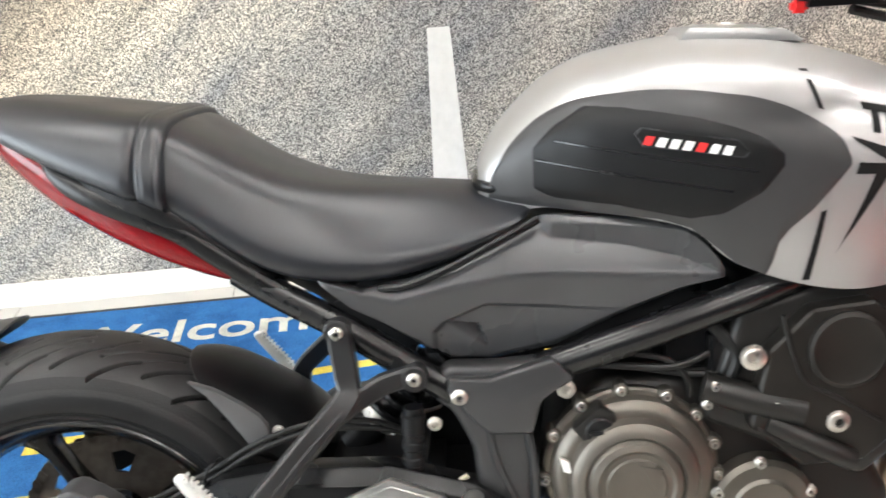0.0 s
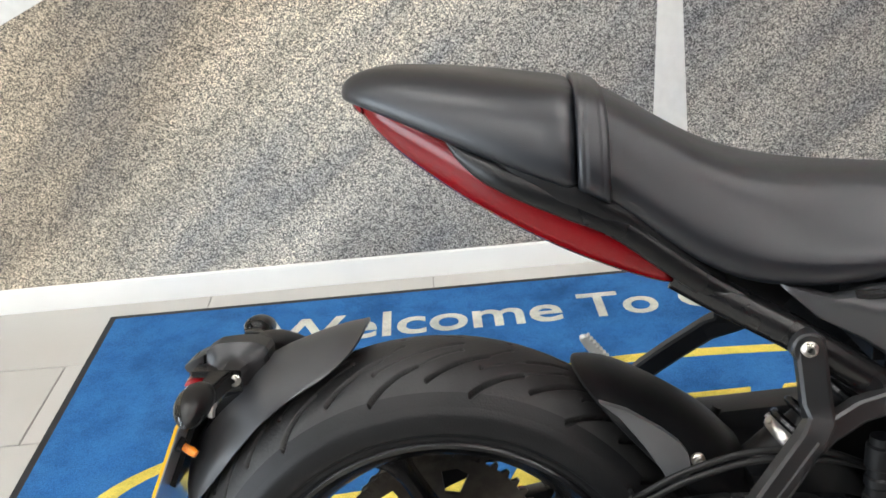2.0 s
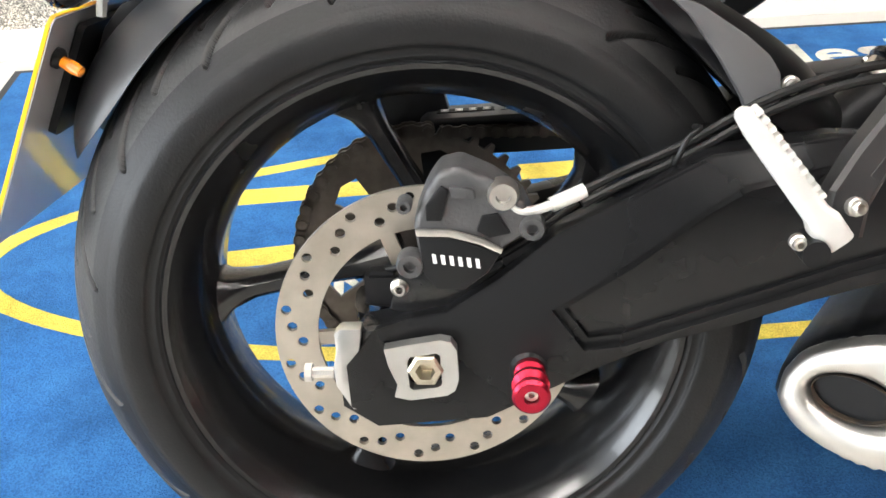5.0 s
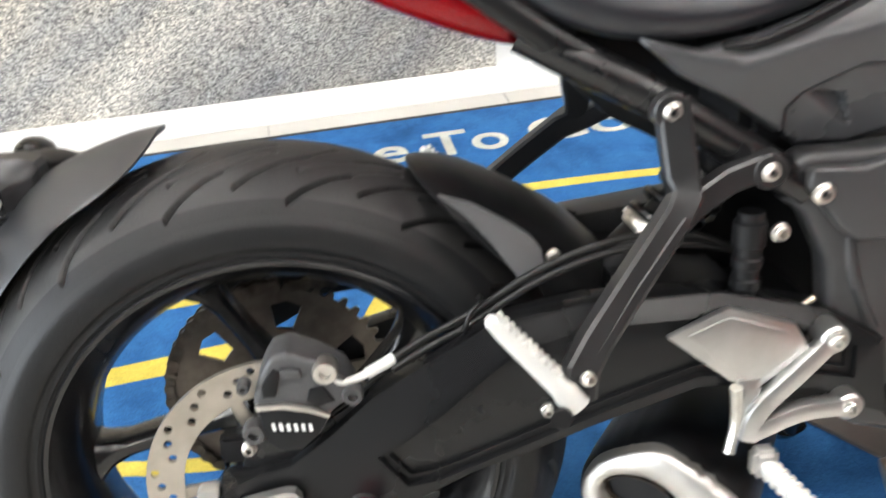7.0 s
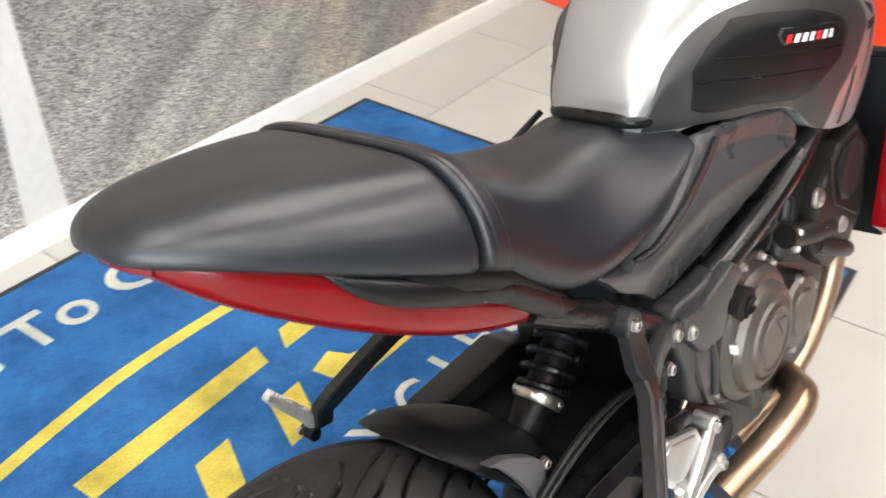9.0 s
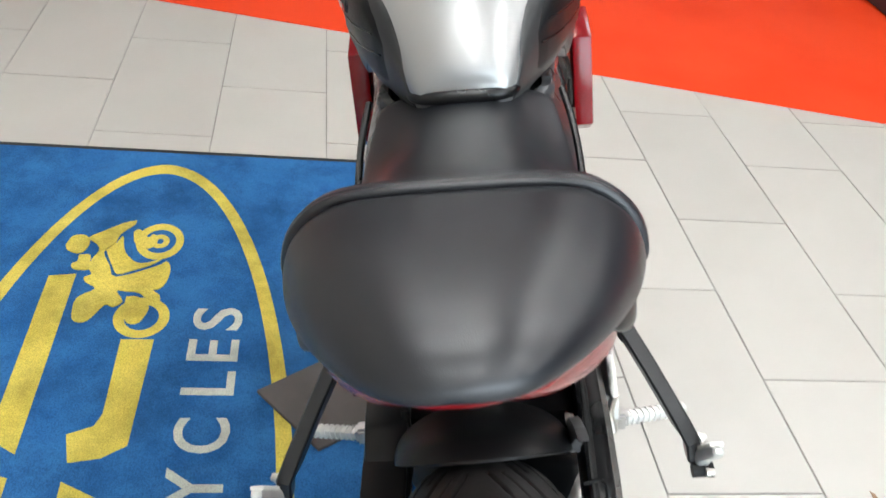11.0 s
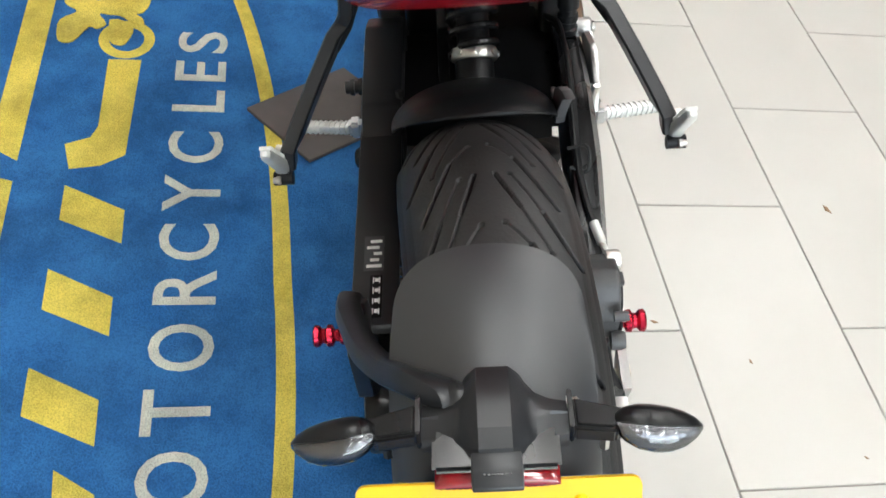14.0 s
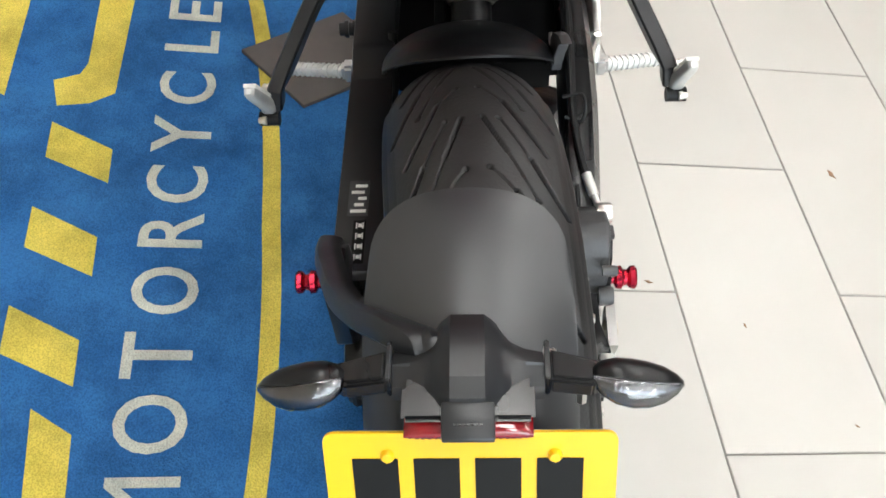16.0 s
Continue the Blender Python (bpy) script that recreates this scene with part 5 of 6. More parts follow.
# ---- frame ----
for s in (-1, 1):
    bm = bmesh.new()
    tube(bm, [(0.255, s * 0.112, 0.722), (0.30, s * 0.121, 0.696), (0.372, s * 0.126, 0.655), (0.43, s * 0.126, 0.615), (0.500, s * 0.122, 0.566)], 0.0175, 14)
    rail = part("subframe_rail", bm, PAINT, bike, "black tubular frame rail")
    bm = bmesh.new()
    tube(bm, [(0.604, s * 0.116, 0.588), (0.632, s * 0.122, 0.598), (0.667, s * 0.126, 0.611), (0.76, s * 0.130, 0.643), (0.88, s * 0.122, 0.683), (1.04, s * 0.075, 0.735), (1.12, s * 0.04, 0.790)], 0.0195, 16)
    part("main_tube", bm, PAINT, bike, "black tubular main frame")
    bm = bmesh.new()
    slab(bm, [(0.478, 0.588), (0.495, 0.602), (0.545, 0.600), (0.631, 0.606), (0.646, 0.588), (0.612, 0.568), (0.592, 0.536), (0.588, 0.433), (0.600, 0.400), (0.640, 0.370), (0.650, 0.330), (0.610, 0.305),
              (0.560, 0.318), (0.530, 0.370), (0.524, 0.435), (0.520, 0.496), (0.497, 0.545), (0.476, 0.560)], s * 0.100, s * 0.134, 0.010, 3)
    part("pivot_plate", bm, CASTB, rail, "cast black pivot plate")
    bm = bmesh.new()
    slab(bm, [(0.493, 0.574), (0.496, 0.591), (0.542, 0.588), (0.580, 0.599), (0.615, 0.610), (0.636, 0.592), (0.640, 0.583), (0.620, 0.572), (0.602, 0.558), (0.591, 0.519), (0.540, 0.520), (0.524, 0.534)], s * 0.126, s * 0.147, 0.008, 3)
    part("upper_casting", bm, CASTB, rail)
    for xa, xb in ((0.540, 0.570), (0.583, 0.592)):
        part("casting_rib", tube(bmesh.new(), [(xa, s * 0.130, 0.520), (xa + 0.008, s * 0.133, 0.478), (xb, s * 0.132, 0.425)], 0.006, 8), CASTB, rail)
    bm = bmesh.new()
    turned(bm, [(0.132, 0.026), (0.139, 0.026), (0.141, 0.022), (0.140, 0.020), (0.140, 0)], (0.610, 0, 0.348), 28, (0, s, 0))
    part("pivot_cap", bm, MATT, rail)
    bolt(rail, (0.507, s * 0.147, 0.568), 0.0080, (0, s, 0))
    if s < 0:
        bolt(rail, (0.632, -0.131, 0.566), 0.009)
        bolt(rail, (0.476, -0.136, 0.531), 0.007)

# side panels below seat and tank
for s in (-1, 1):
    TOPL = [(0.350, 0.712), (0.400, 0.697), (0.453, 0.704), (0.506, 0.720), (0.560, 0.744), (0.604, 0.764), (0.612, 0.770), (0.628, 0.772), (0.698, 0.765), (0.758, 0.757), (0.770, 0.754), (0.782, 0.746), (0.794, 0.735), (0.808, 0.716), (0.816, 0.699)]
    SHELF = [(0.600, 0.780), (0.610, 0.756), (0.621, 0.747), (0.700, 0.736), (0.762, 0.721), (0.802, 0.704), (0.816, 0.698)]
    LOWL = [(0.350, 0.710), (0.386, 0.676), (0.431, 0.650), (0.474, 0.617), (0.500, 0.598), (0.546, 0.594), (0.625, 0.613), (0.697, 0.652), (0.761, 0.680), (0.816, 0.696)]
    CREASE = [(0.480, 0.640), (0.493, 0.654), (0.542, 0.675), (0.62, 0.668), (0.703, 0.660), (0.72, 0.655)]
    bm = bmesh.new()
    face, back = [], []
    n, k = 170, 80
    RIDGE = [(0.350, 0.708), (0.439, 0.682), (0.505, 0.698), (0.569, 0.709), (0.633, 0.709), (0.761, 0.700), (0.816, 0.697)]
    for i in range(n + 1):
        x = mix(0.350, 0.816, i / n)
        lo, hi = curve_at(LOWL, x)[0], curve_at(TOPL, x)[0]
        row, rear = [], []
        for j in range(k + 1):
            v = j / k
            z = mix(lo, hi, v)
            shelf = curve_at(SHELF, x)[0] if x > 0.6 else 1.0
            over = min(z, shelf) - curve_at(RIDGE, x)[0]
            soft = math.sqrt(over * over + 0.006 ** 2)
            y = 0.1385 - 0.5 * (0.62 * (soft + over) + 0.30 * (soft - over))
            y += 0.12 * max(0.0, z - shelf)
            edge = min(j / 1.8, (k - j) / 1.8, i, n - i)
            y -= 0.006 * max(0.0, 1 - edge / 2.5)
            if 0.480 < x < 0.72:
                d = curve_at(CREASE, x)[0] - z
                y -= 0.0050 * max(0.0, min(1.0, d / 0.0025)) * min(1.0, (0.72 - x) / 0.16)
            # slanting vent facet
            ax, az, bx, bz, cx, cz = 0.493, 0.654, 0.546, 0.610, 0.532, 0.648
            area = (bx - ax) * (cz - az) - (cx - ax) * (bz - az)
            fb = ((x - ax) * (cz - az) - (cx - ax) * (z - az)) / area
            fc = ((bx - ax) * (z - az) - (x - ax) * (bz - az)) / area
            if fb > 0 and fc > 0 and fb + fc < 1:
                y -= 0.012 * fc
            row.append((x, s * y, z))
            rear.append((x, s * (y - 0.012), z))
        face.append(row)
        back.append(rear)
    va, vb = skin(bm, face, False, False), skin(bm, back, False, False)
    for i in range(n):
        for j in (0, k):
            bm.faces.new((va[i][j], va[i + 1][j], vb[i + 1][j], vb[i][j]))
    for i in (0, n):
        for j in range(k):
            bm.faces.new((va[i][j], va[i][j + 1], vb[i][j + 1], vb[i][j]))
    side = part("side_panel", bm, GREYP, bike, "dark grey moulded side panel", smooth=60)
    bm = bmesh.new()
    tube(bm, [(0.42, s * 0.128, 0.697), (0.455, s * 0.134, 0.702), (0.506, s * 0.136, 0.722), (0.560, s * 0.132, 0.748), (0.606, s * 0.124, 0.770)], 0.0048, 8)
    part("seat_lip", bm, PAINT, side)
    # dark core behind, battery box and shock space
bm = bmesh.new()
rounded(bm, (0.455, -0.092, 0.60), (0.80, 0.092, 0.755), 0.012)
rounded(bm, (0.26, -0.088, 0.715), (0.40, 0.088, 0.79), 0.02, pose(0, 0, 0))
part("battery_box", bm, MATT, bike)
# added black slab fills the dark space behind the hanger and hides the mat
bm = bmesh.new()
slab(bm, [(0.475, 0.480), (0.530, 0.600), (0.620, 0.620), (0.620, 0.340), (0.420, 0.360), (0.380, 0.400), (0.365, 0.450)], 0.034, 0.050, 0.004)
part("inner_filler", bm, MATT, bike)
bm = bmesh.new()
slab(bm, [(0.06, 0.83), (0.24, 0.735), (0.36, 0.665), (0.40, 0.70), (0.24, 0.79), (0.08, 0.85)], -0.080, 0.080, 0.01)
part("under_tray", bm, MATT, bike)
# added black slab fills the dark area below the seat rail
bm = bmesh.new()
slab(bm, [(0.262, 0.715), (0.270, 0.692), (0.319, 0.650), (0.361, 0.606), (0.400, 0.585), (0.440, 0.560), (0.475, 0.600), (0.450, 0.680), (0.360, 0.705)], 0.030, 0.085, 0.004)
part("rail_gap_filler", bm, MATT, bike, "black filler slab under the seat")

# ---- fuel tank ----
TANK = [(0.540, 0.052, 0.822, 0.790), (0.552, 0.064, 0.848, 0.782), (0.580, 0.080, 0.884, 0.772), (0.62, 0.101, 0.920, 0.777), (0.67, 0.126, 0.945, 0.773), (0.74, 0.149, 0.959, 0.764),
        (0.78, 0.158, 0.963, 0.750), (0.82, 0.164, 0.963, 0.716), (0.89, 0.171, 0.957, 0.690), (0.96, 0.168, 0.940, 0.680), (1.03, 0.150, 0.915, 0.690), (1.09, 0.115, 0.880, 0.715), (1.12, 0.085, 0.850, 0.74)]

TANK = [tuple(v) for v in spline([Vector(r) for r in TANK], 8)]


def tank_y(x, z, extra=0.0):
    """Half width of the tank's flank at a place."""
    w, top, low = curve_at(TANK, x)
    zc = low + (top - low) * 0.45
    t = min(0.999, max(0.0, (z - zc) / (top - zc)))
    if z < zc:
        return w * (1 - 0.10 * min(1.0, (zc - z) / max(1e-4, zc - low)) ** 2) + extra
    return w * (1 - t ** 2.3) ** (1 / 2.1) + extra


rings = []
for x, w, top, low in [(x, *curve_at(TANK, x)) for x in np.linspace(0.540, 1.12, 64)]:
    zc = low + (top - low) * 0.45
    half = [(0.0, low)]
    for z in np.linspace(low, zc, 5):
        half.append((tank_y(x, z), z))
    for k in range(1, 31):
        t = math.sin(math.pi / 2 * k / 30)
        z = zc + (top - zc) * t
        half.append((tank_y(x, z) if k < 30 else 0.0, z))
    rings.append([(x, y, z) for y, z in half] + [(x, -y, z) for y, z in half[-2:0:-1]])
bm = bmesh.new()
skin(bm, rings)
tank = part("fuel_tank", bm, SILVER, bike, "silver fuel tank with black knee pads", smooth=50)
# added black strip stands for the dark shadow line where tank meets seat
bm = bmesh.new()
tube(bm, [(0.600, -0.058, 0.797), (0.576, -0.062, 0.798), (0.558, -0.060, 0.799), (0.543, -0.044, 0.801), (0.540, 0, 0.802), (0.543, 0.044, 0.801), (0.558, 0.060, 0.799), (0.576, 0.062, 0.798), (0.600, 0.058, 0.797)], 0.0090, 12, up=(0, 0, 1))
part("tank_foot_shade", bm, SATIN, tank, "black strip for the shadow line at the tank's foot")


def flank(low_line, high_line, x0, x1, s, proud, n=44, m=16):
    """A skin lying on the tank's flank between two lines."""
    bm = bmesh.new()
    out, inn = [], []
    for i in range(n + 1):
        x = mix(x0, x1, i / n)
        a, b = curve_at(low_line, x)[0], curve_at(high_line, x)[0]
        row, back = [], []
        for j in range(m + 1):
            z = mix(a, b, j / m)
            lift = proud * min(1.0, 5 * min(j, m - j) / m + 0.45) * min(1.0, 6 * min(i, n - i) / n + 0.45)
            row.append((x, s * (tank_y(x, z) + lift), z))
            back.append((x, s * (tank_y(x, z) - 0.004), z))
        out.append(row)
        inn.append(back)
    va, vb = skin(bm, out, False, False), skin(bm, inn, False, False)
    for i in range(n):
        for j in (0, m):
            bm.faces.new((va[i][j], va[i + 1][j], vb[i + 1][j], vb[i][j]))
    for i in (0, n):
        for j in range(m):
            bm.faces.new((va[i][j], va[i][j + 1], vb[i][j + 1], vb[i][j]))
    return bm


PAD_HI = [(0.552, 0.800), (0.559, 0.818), (0.566, 0.830), (0.577, 0.848), (0.597, 0.869), (0.616, 0.884), (0.642, 0.897), (0.666, 0.903), (0.703, 0.907), (0.732, 0.909), (0.774, 0.907),
          (0.808, 0.902), (0.843, 0.896), (0.876, 0.884), (0.904, 0.868), (0.926, 0.850), (0.935, 0.830)]
PAD_LO = [(0.552, 0.786), (0.60, 0.779), (0.66, 0.774), (0.74, 0.766), (0.772, 0.756), (0.79, 0.742), (0.82, 0.716), (0.856, 0.700), (0.862, 0.738), (0.874, 0.756), (0.897, 0.777), (0.914, 0.797), (0.935, 0.822)]
PAD_HI = [tuple(v) for v in spline([Vector((*r, 0)) for r in PAD_HI], 4)]
PAD_HI = [(v[0], v[1]) for v in PAD_HI]
INNER_HI = [(0.600, 0.850), (0.63, 0.876), (0.66, 0.894), (0.70, 0.893), (0.73, 0.889), (0.776, 0.881), (0.815, 0.869), (0.85, 0.854), (0.868, 0.836)]
INNER_LO = [(0.60, 0.796), (0.625, 0.789), (0.697, 0.782), (0.775, 0.767), (0.804, 0.772), (0.844, 0.797), (0.868, 0.828)]
for s in (-1, 1):
    pad = part("knee_pad", flank(PAD_LO, PAD_HI, 0.552, 0.935, s, 0.004, 80, 22), PADM, tank, "satin black knee pad with a maker's badge", smooth=50)
    part("inner_pad", flank(INNER_LO, INNER_HI, 0.60, 0.868, s, 0.0075, 60, 20), MATT, pad, smooth=50)
    for za, zb, xa, xb in ((0.856, 0.820, 0.627, 0.838), (0.834, 0.799, 0.607, 0.812)):
        bm = bmesh.new()
        tube(bm, [(x, s * (tank_y(x, mix(za, zb, t)) + 0.0072), mix(za, zb, t)) for x, t in ((mix(xa, xb, k / 6), k / 6) for k in range(7))], 0.0016, 6)
        part("groove_line", bm, PAINT, pad)
    # badge: black lozenge, white and red bars
    def on_flank(x, z, out):
        return (x, s * (tank_y(x, z) + out), z)
    def lozenge(name, grow, out, material, parent, label):
        """A long six-sided plate lying on the flank."""
        bm = bmesh.new()
        cx, cz = 0.7685, 0.8525
        rim = [(-0.056, 0.010), (-0.050, 0.0165), (0.046, 0.0015), (0.057, -0.010), (0.052, -0.0155), (-0.048, -0.001)]
        ring = [(cx + x + math.copysign(grow, x), cz + z + math.copysign(grow, z + 0.14 * x)) for x, z in rim]
        face = [bm.verts.new(on_flank(x, z, out)) for x, z in ring]
        foot = [bm.verts.new(on_flank(x, z, out - 0.004)) for x, z in ring]
        bm.faces.new(face)
        for a in range(6):
            bm.faces.new((face[a], foot[a], foot[(a + 1) % 6], face[(a + 1) % 6]))
        return part(name, bm, material, parent, label, smooth=0)
    badge = lozenge("badge", 0.0015, 0.0106, GREYP, pad, "black badge with plain white and red bars")
    lozenge("badge_face", 0.0, 0.0114, INK, badge, "")
    for k in range(7):
        x = 0.7205 + 0.0134 * k
        z = 0.8630 - 0.00205 * k
        bm = bmesh.new()
        skin(bm, [[on_flank(x + 0.002, z - 0.001, 0.0122), on_flank(x + 0.0105, z - 0.0024, 0.0122)], [on_flank(x - 0.0025, z - 0.0105, 0.0122), on_flank(x + 0.006, z - 0.0119, 0.0122)]], False, False)
        part("badge_bar", bm, REDINK if k in (0, 4) else WHITE, badge, smooth=0)
    # black slanting decals ahead of the pad
    for p in (((0.898, 0.912), (0.904, 0.911), (0.910, 0.880), (0.904, 0.882)), ((0.893, 0.923), (0.903, 0.922), (0.904, 0.919), (0.895, 0.920)),
              ((0.952, 0.886), (0.985, 0.879), (0.985, 0.871), (0.953, 0.878)), ((0.962, 0.878), (0.971, 0.877), (0.970, 0.852), (0.961, 0.854)), ((0.978, 0.872), (0.987, 0.870), (0.986, 0.842), (0.977, 0.844)),
              ((0.936, 0.852), (0.942, 0.846), (0.978, 0.822), (0.982, 0.836)), ((0.944, 0.824), (0.992, 0.820), (0.992, 0.809), (0.940, 0.812)), ((0.962, 0.812), (0.978, 0.812), (0.929, 0.735), (0.923, 0.722)),
              ((0.905, 0.773), (0.911, 0.775), (0.900, 0.694), (0.892, 0.694))):
        bm = bmesh.new()
        grid = []
        for a in range(13):
            row = []
            for b in range(13):
                u, v = a / 12, b / 12
                x = mix(mix(p[0][0], p[1][0], u), mix(p[3][0], p[2][0], u), v)
                z = mix(mix(p[0][1], p[1][1], u), mix(p[3][1], p[2][1], u), v)
                row.append(on_flank(x, z, 0.0009))
            grid.append(row)
        skin(bm, grid, False, False)
        part("decal", bm, INK, tank, smooth=0)
bm = bmesh.new()
slab(bm, [(0.775, 0.953), (0.79, 0.973), (0.90, 0.966), (0.925, 0.950)], -0.052, 0.052, 0.005)
part("filler_surround", bm, SILVER, tank)
bm = bmesh.new()
turned(bm, [(0, 0.045), (0.006, 0.045), (0.009, 0.040), (0.009, 0.012), (0.011, 0.010), (0.011, 0)], (0.845, 0, 0.964), 32, (0.05, 0, 1))
part("filler_cap", bm, ALU, tank)

# ---- engine, right side most ----
bm = bmesh.new()
slab(bm, [(0.60, 0.33), (0.62, 0.52), (0.68, 0.57), (0.80, 0.565), (0.85, 0.53), (0.98, 0.50), (1.03, 0.40), (0.98, 0.27), (0.80, 0.235), (0.66, 0.26)], -0.105, 0.105, 0.018, 3)
engine = part("engine", bm, ENGDARK, bike, "dark grey three-cylinder engine with a clutch cover")
bm = bmesh.new()
slab(bm, [(0.79, 0.52), (0.83, 0.655), (0.97, 0.70), (1.07, 0.64), (1.05, 0.50), (0.98, 0.44)], -0.130, 0.130, 0.014, 3)
part("cylinder_head", bm, ENGDARK, engine)
bm = bmesh.new()
turned(bm, [(0.090, 0.106), (0.112, 0.106), (0.115, 0.103), (0.116, 0.098), (0.130, 0.0965), (0.137, 0.090), (0.1395, 0.083), (0.1395, 0.079), (0.150, 0.075), (0.1555, 0.068), (0.157, 0.060), (0.1540, 0.057), (0.1595, 0.053), (0.1625, 0.046), (0.1600, 0.042), (0.1600, 0.036), (0.1625, 0.034), (0.163, 0)], (0.712, 0, 0.462), 72, (0, -1, 0))
cover = part("clutch_cover", bm, ENGINE, engine, "bronze-grey round clutch cover", smooth=28)
cover.location = (-0.003, 0, -0.009)
for k, w in enumerate((18, 42, 66, 96, 124, 152, 184, 212, 330, 355)):
    x, z = 0.712 + 0.104 * math.cos(radians(w)), 0.462 + 0.104 * math.sin(radians(w))
    bm = bmesh.new()
    turned(bm, [(0.095, 0.0095), (0.118, 0.0095), (0.120, 0.008), (0.120, 0)], (x, 0, z), 14, (0, -1, 0))
    part("screw_boss", bm, ENGINE, cover)
    bolt(cover, (x, -0.120, z), 0.0050)
# flush dark slab in place of the recess round the oil cap
bm = bmesh.new()
slab(bm, [(0.640, 0.528), (0.672, 0.556), (0.690, 0.548), (0.697, 0.520), (0.680, 0.502), (0.660, 0.505)], -0.1425, -0.110, 0.004)
part("filler_slab", bm, ENGDARK, cover)
bm = bmesh.new()
turned(bm, [(0.140, 0.017), (0.1445, 0.017), (0.146, 0.015), (0.146, 0)], (0.672, 0, 0.526), 24, (0, -1, 0))
rounded(bm, (0.659, -0.151, 0.5235), (0.685, -0.144, 0.5285), 0.0015)
part("oil_cap", bm, MATT, cover, "black oil filler cap")
bm = bmesh.new()
slab(bm, [(0.624, 0.494), (0.634, 0.490), (0.638, 0.474), (0.628, 0.478)], -0.1455, -0.138, 0)
part("sticker", bm, WHITE, cover, "small white sticker", smooth=0)
bm = bmesh.new()
for p in (((0.715, 0.490), (0.742, 0.485), (0.732, 0.460)),):
    slab(bm, list(p), -0.1645, -0.161, 0.0008)
part("embossed_mark", bm, ENGINE, cover)
bm = bmesh.new()
slab(bm, [(0.700, 0.380), (0.722, 0.376), (0.735, 0.345), (0.718, 0.335), (0.700, 0.345)], -0.140, -0.100, 0.004)
part("drain_boss", bm, ENGINE, cover)
# pump cover and head-side cover
bm = bmesh.new()
turned(bm, [(0.10, 0.062), (0.128, 0.062), (0.134, 0.056), (0.136, 0.040), (0.140, 0.036), (0.140, 0)], (0.865, 0, 0.405), 32, (0, -1, 0))
pump = part("pump_cover", bm, ENGINE, engine, smooth=28)
for w in (20, 95, 160, 250, 310):
    x, z = 0.865 + 0.058 * math.cos(radians(w)), 0.405 + 0.058 * math.sin(radians(w))
    bolt(pump, (x, -0.130, z), 0.0062)
bm = bmesh.new()
slab(bm, [(0.838, 0.520), (0.858, 0.612), (0.905, 0.660), (0.975, 0.668), (1.03, 0.620), (1.02, 0.520), (0.97, 0.475), (0.90, 0.470)], -0.158, -0.126, 0.008, 3)
side_cover = part("head_cover", bm, ENGMID, engine, "bronze-grey side cover", smooth=30)
bm = bmesh.new()
turned(bm, [(0.15, 0.045), (0.163, 0.045), (0.166, 0.040), (0.164, 0.036), (0.164, 0)], (0.945, 0, 0.612), 32, (0, -1, 0))
part("cover_boss", bm, ENGMID, side_cover)
for x, z, r in ((0.841, 0.606, 0.012), (0.938, 0.525, 0.011), (0.905, 0.505, 0.007), (0.952, 0.482, 0.007), (0.866, 0.548, 0.006)):
    bolt(side_cover, (x, -0.158, z), r)
for pts in ([(0.872, -0.1585, 0.655), (0.884, -0.1590, 0.610), (0.900, -0.1590, 0.575), (0.935, -0.1590, 0.555), (0.985, -0.1590, 0.525)], [(0.846, -0.1585, 0.520), (0.875, -0.1590, 0.505), (0.905, -0.1590, 0.492), (0.945, -0.1590, 0.478)]):
    part("casing_seam", tube(bmesh.new(), pts, 0.0028, 8), ENGDARK, side_cover)
for x, z, r in ((0.800, 0.570, 0.005), (0.792, 0.548, 0.005), (0.918, 0.503, 0.006)):
    bolt(engine, (x, -0.150, z), r)
for pts, r in (([(0.63, -0.118, 0.600), (0.70, -0.124, 0.590), (0.76, -0.126, 0.588), (0.80, -0.12, 0.60)], 0.0045), ([(0.70, -0.120, 0.606), (0.75, -0.124, 0.596), (0.775, -0.120, 0.570), (0.78, -0.112, 0.545)], 0.004), ([(0.80, -0.118, 0.640), (0.83, -0.125, 0.60), (0.82, -0.128, 0.565)], 0.008)):
    part("hose", tube(bmesh.new(), pts, r, 10), HOSE, engine)
bm = bmesh.new()
tube(bm, [(0.79, -0.135, 0.565), (0.84, -0.145, 0.552), (0.90, -0.150, 0.535)], 0.018, 14)
tube(bm, [(0.86, -0.150, 0.525), (0.91, -0.160, 0.500), (0.955, -0.160, 0.478)], 0.013, 12)
part("coolant_pipe", bm, ENGDARK, engine)
for k in range(6):
    y = -0.11 + 0.012 * k
    bm = bmesh.new()
    tube(bm, [(0.62 + 0.01 * k, y, 0.590), (0.70, y, 0.585 + 0.004 * k), (0.80, y - 0.01, 0.575), (0.86, y, 0.60 + 0.01 * k)], 0.004 + 0.0012 * (k % 3), 8)
    part("wire", bm, HOSE, engine)
bm = bmesh.new()
rounded(bm, (0.74, -0.10, 0.565), (0.86, 0.10, 0.665), 0.014)
rounded(bm, (0.80, -0.122, 0.575), (0.83, -0.098, 0.625), 0.004)
part("throttle_body", bm, MATT, engine)
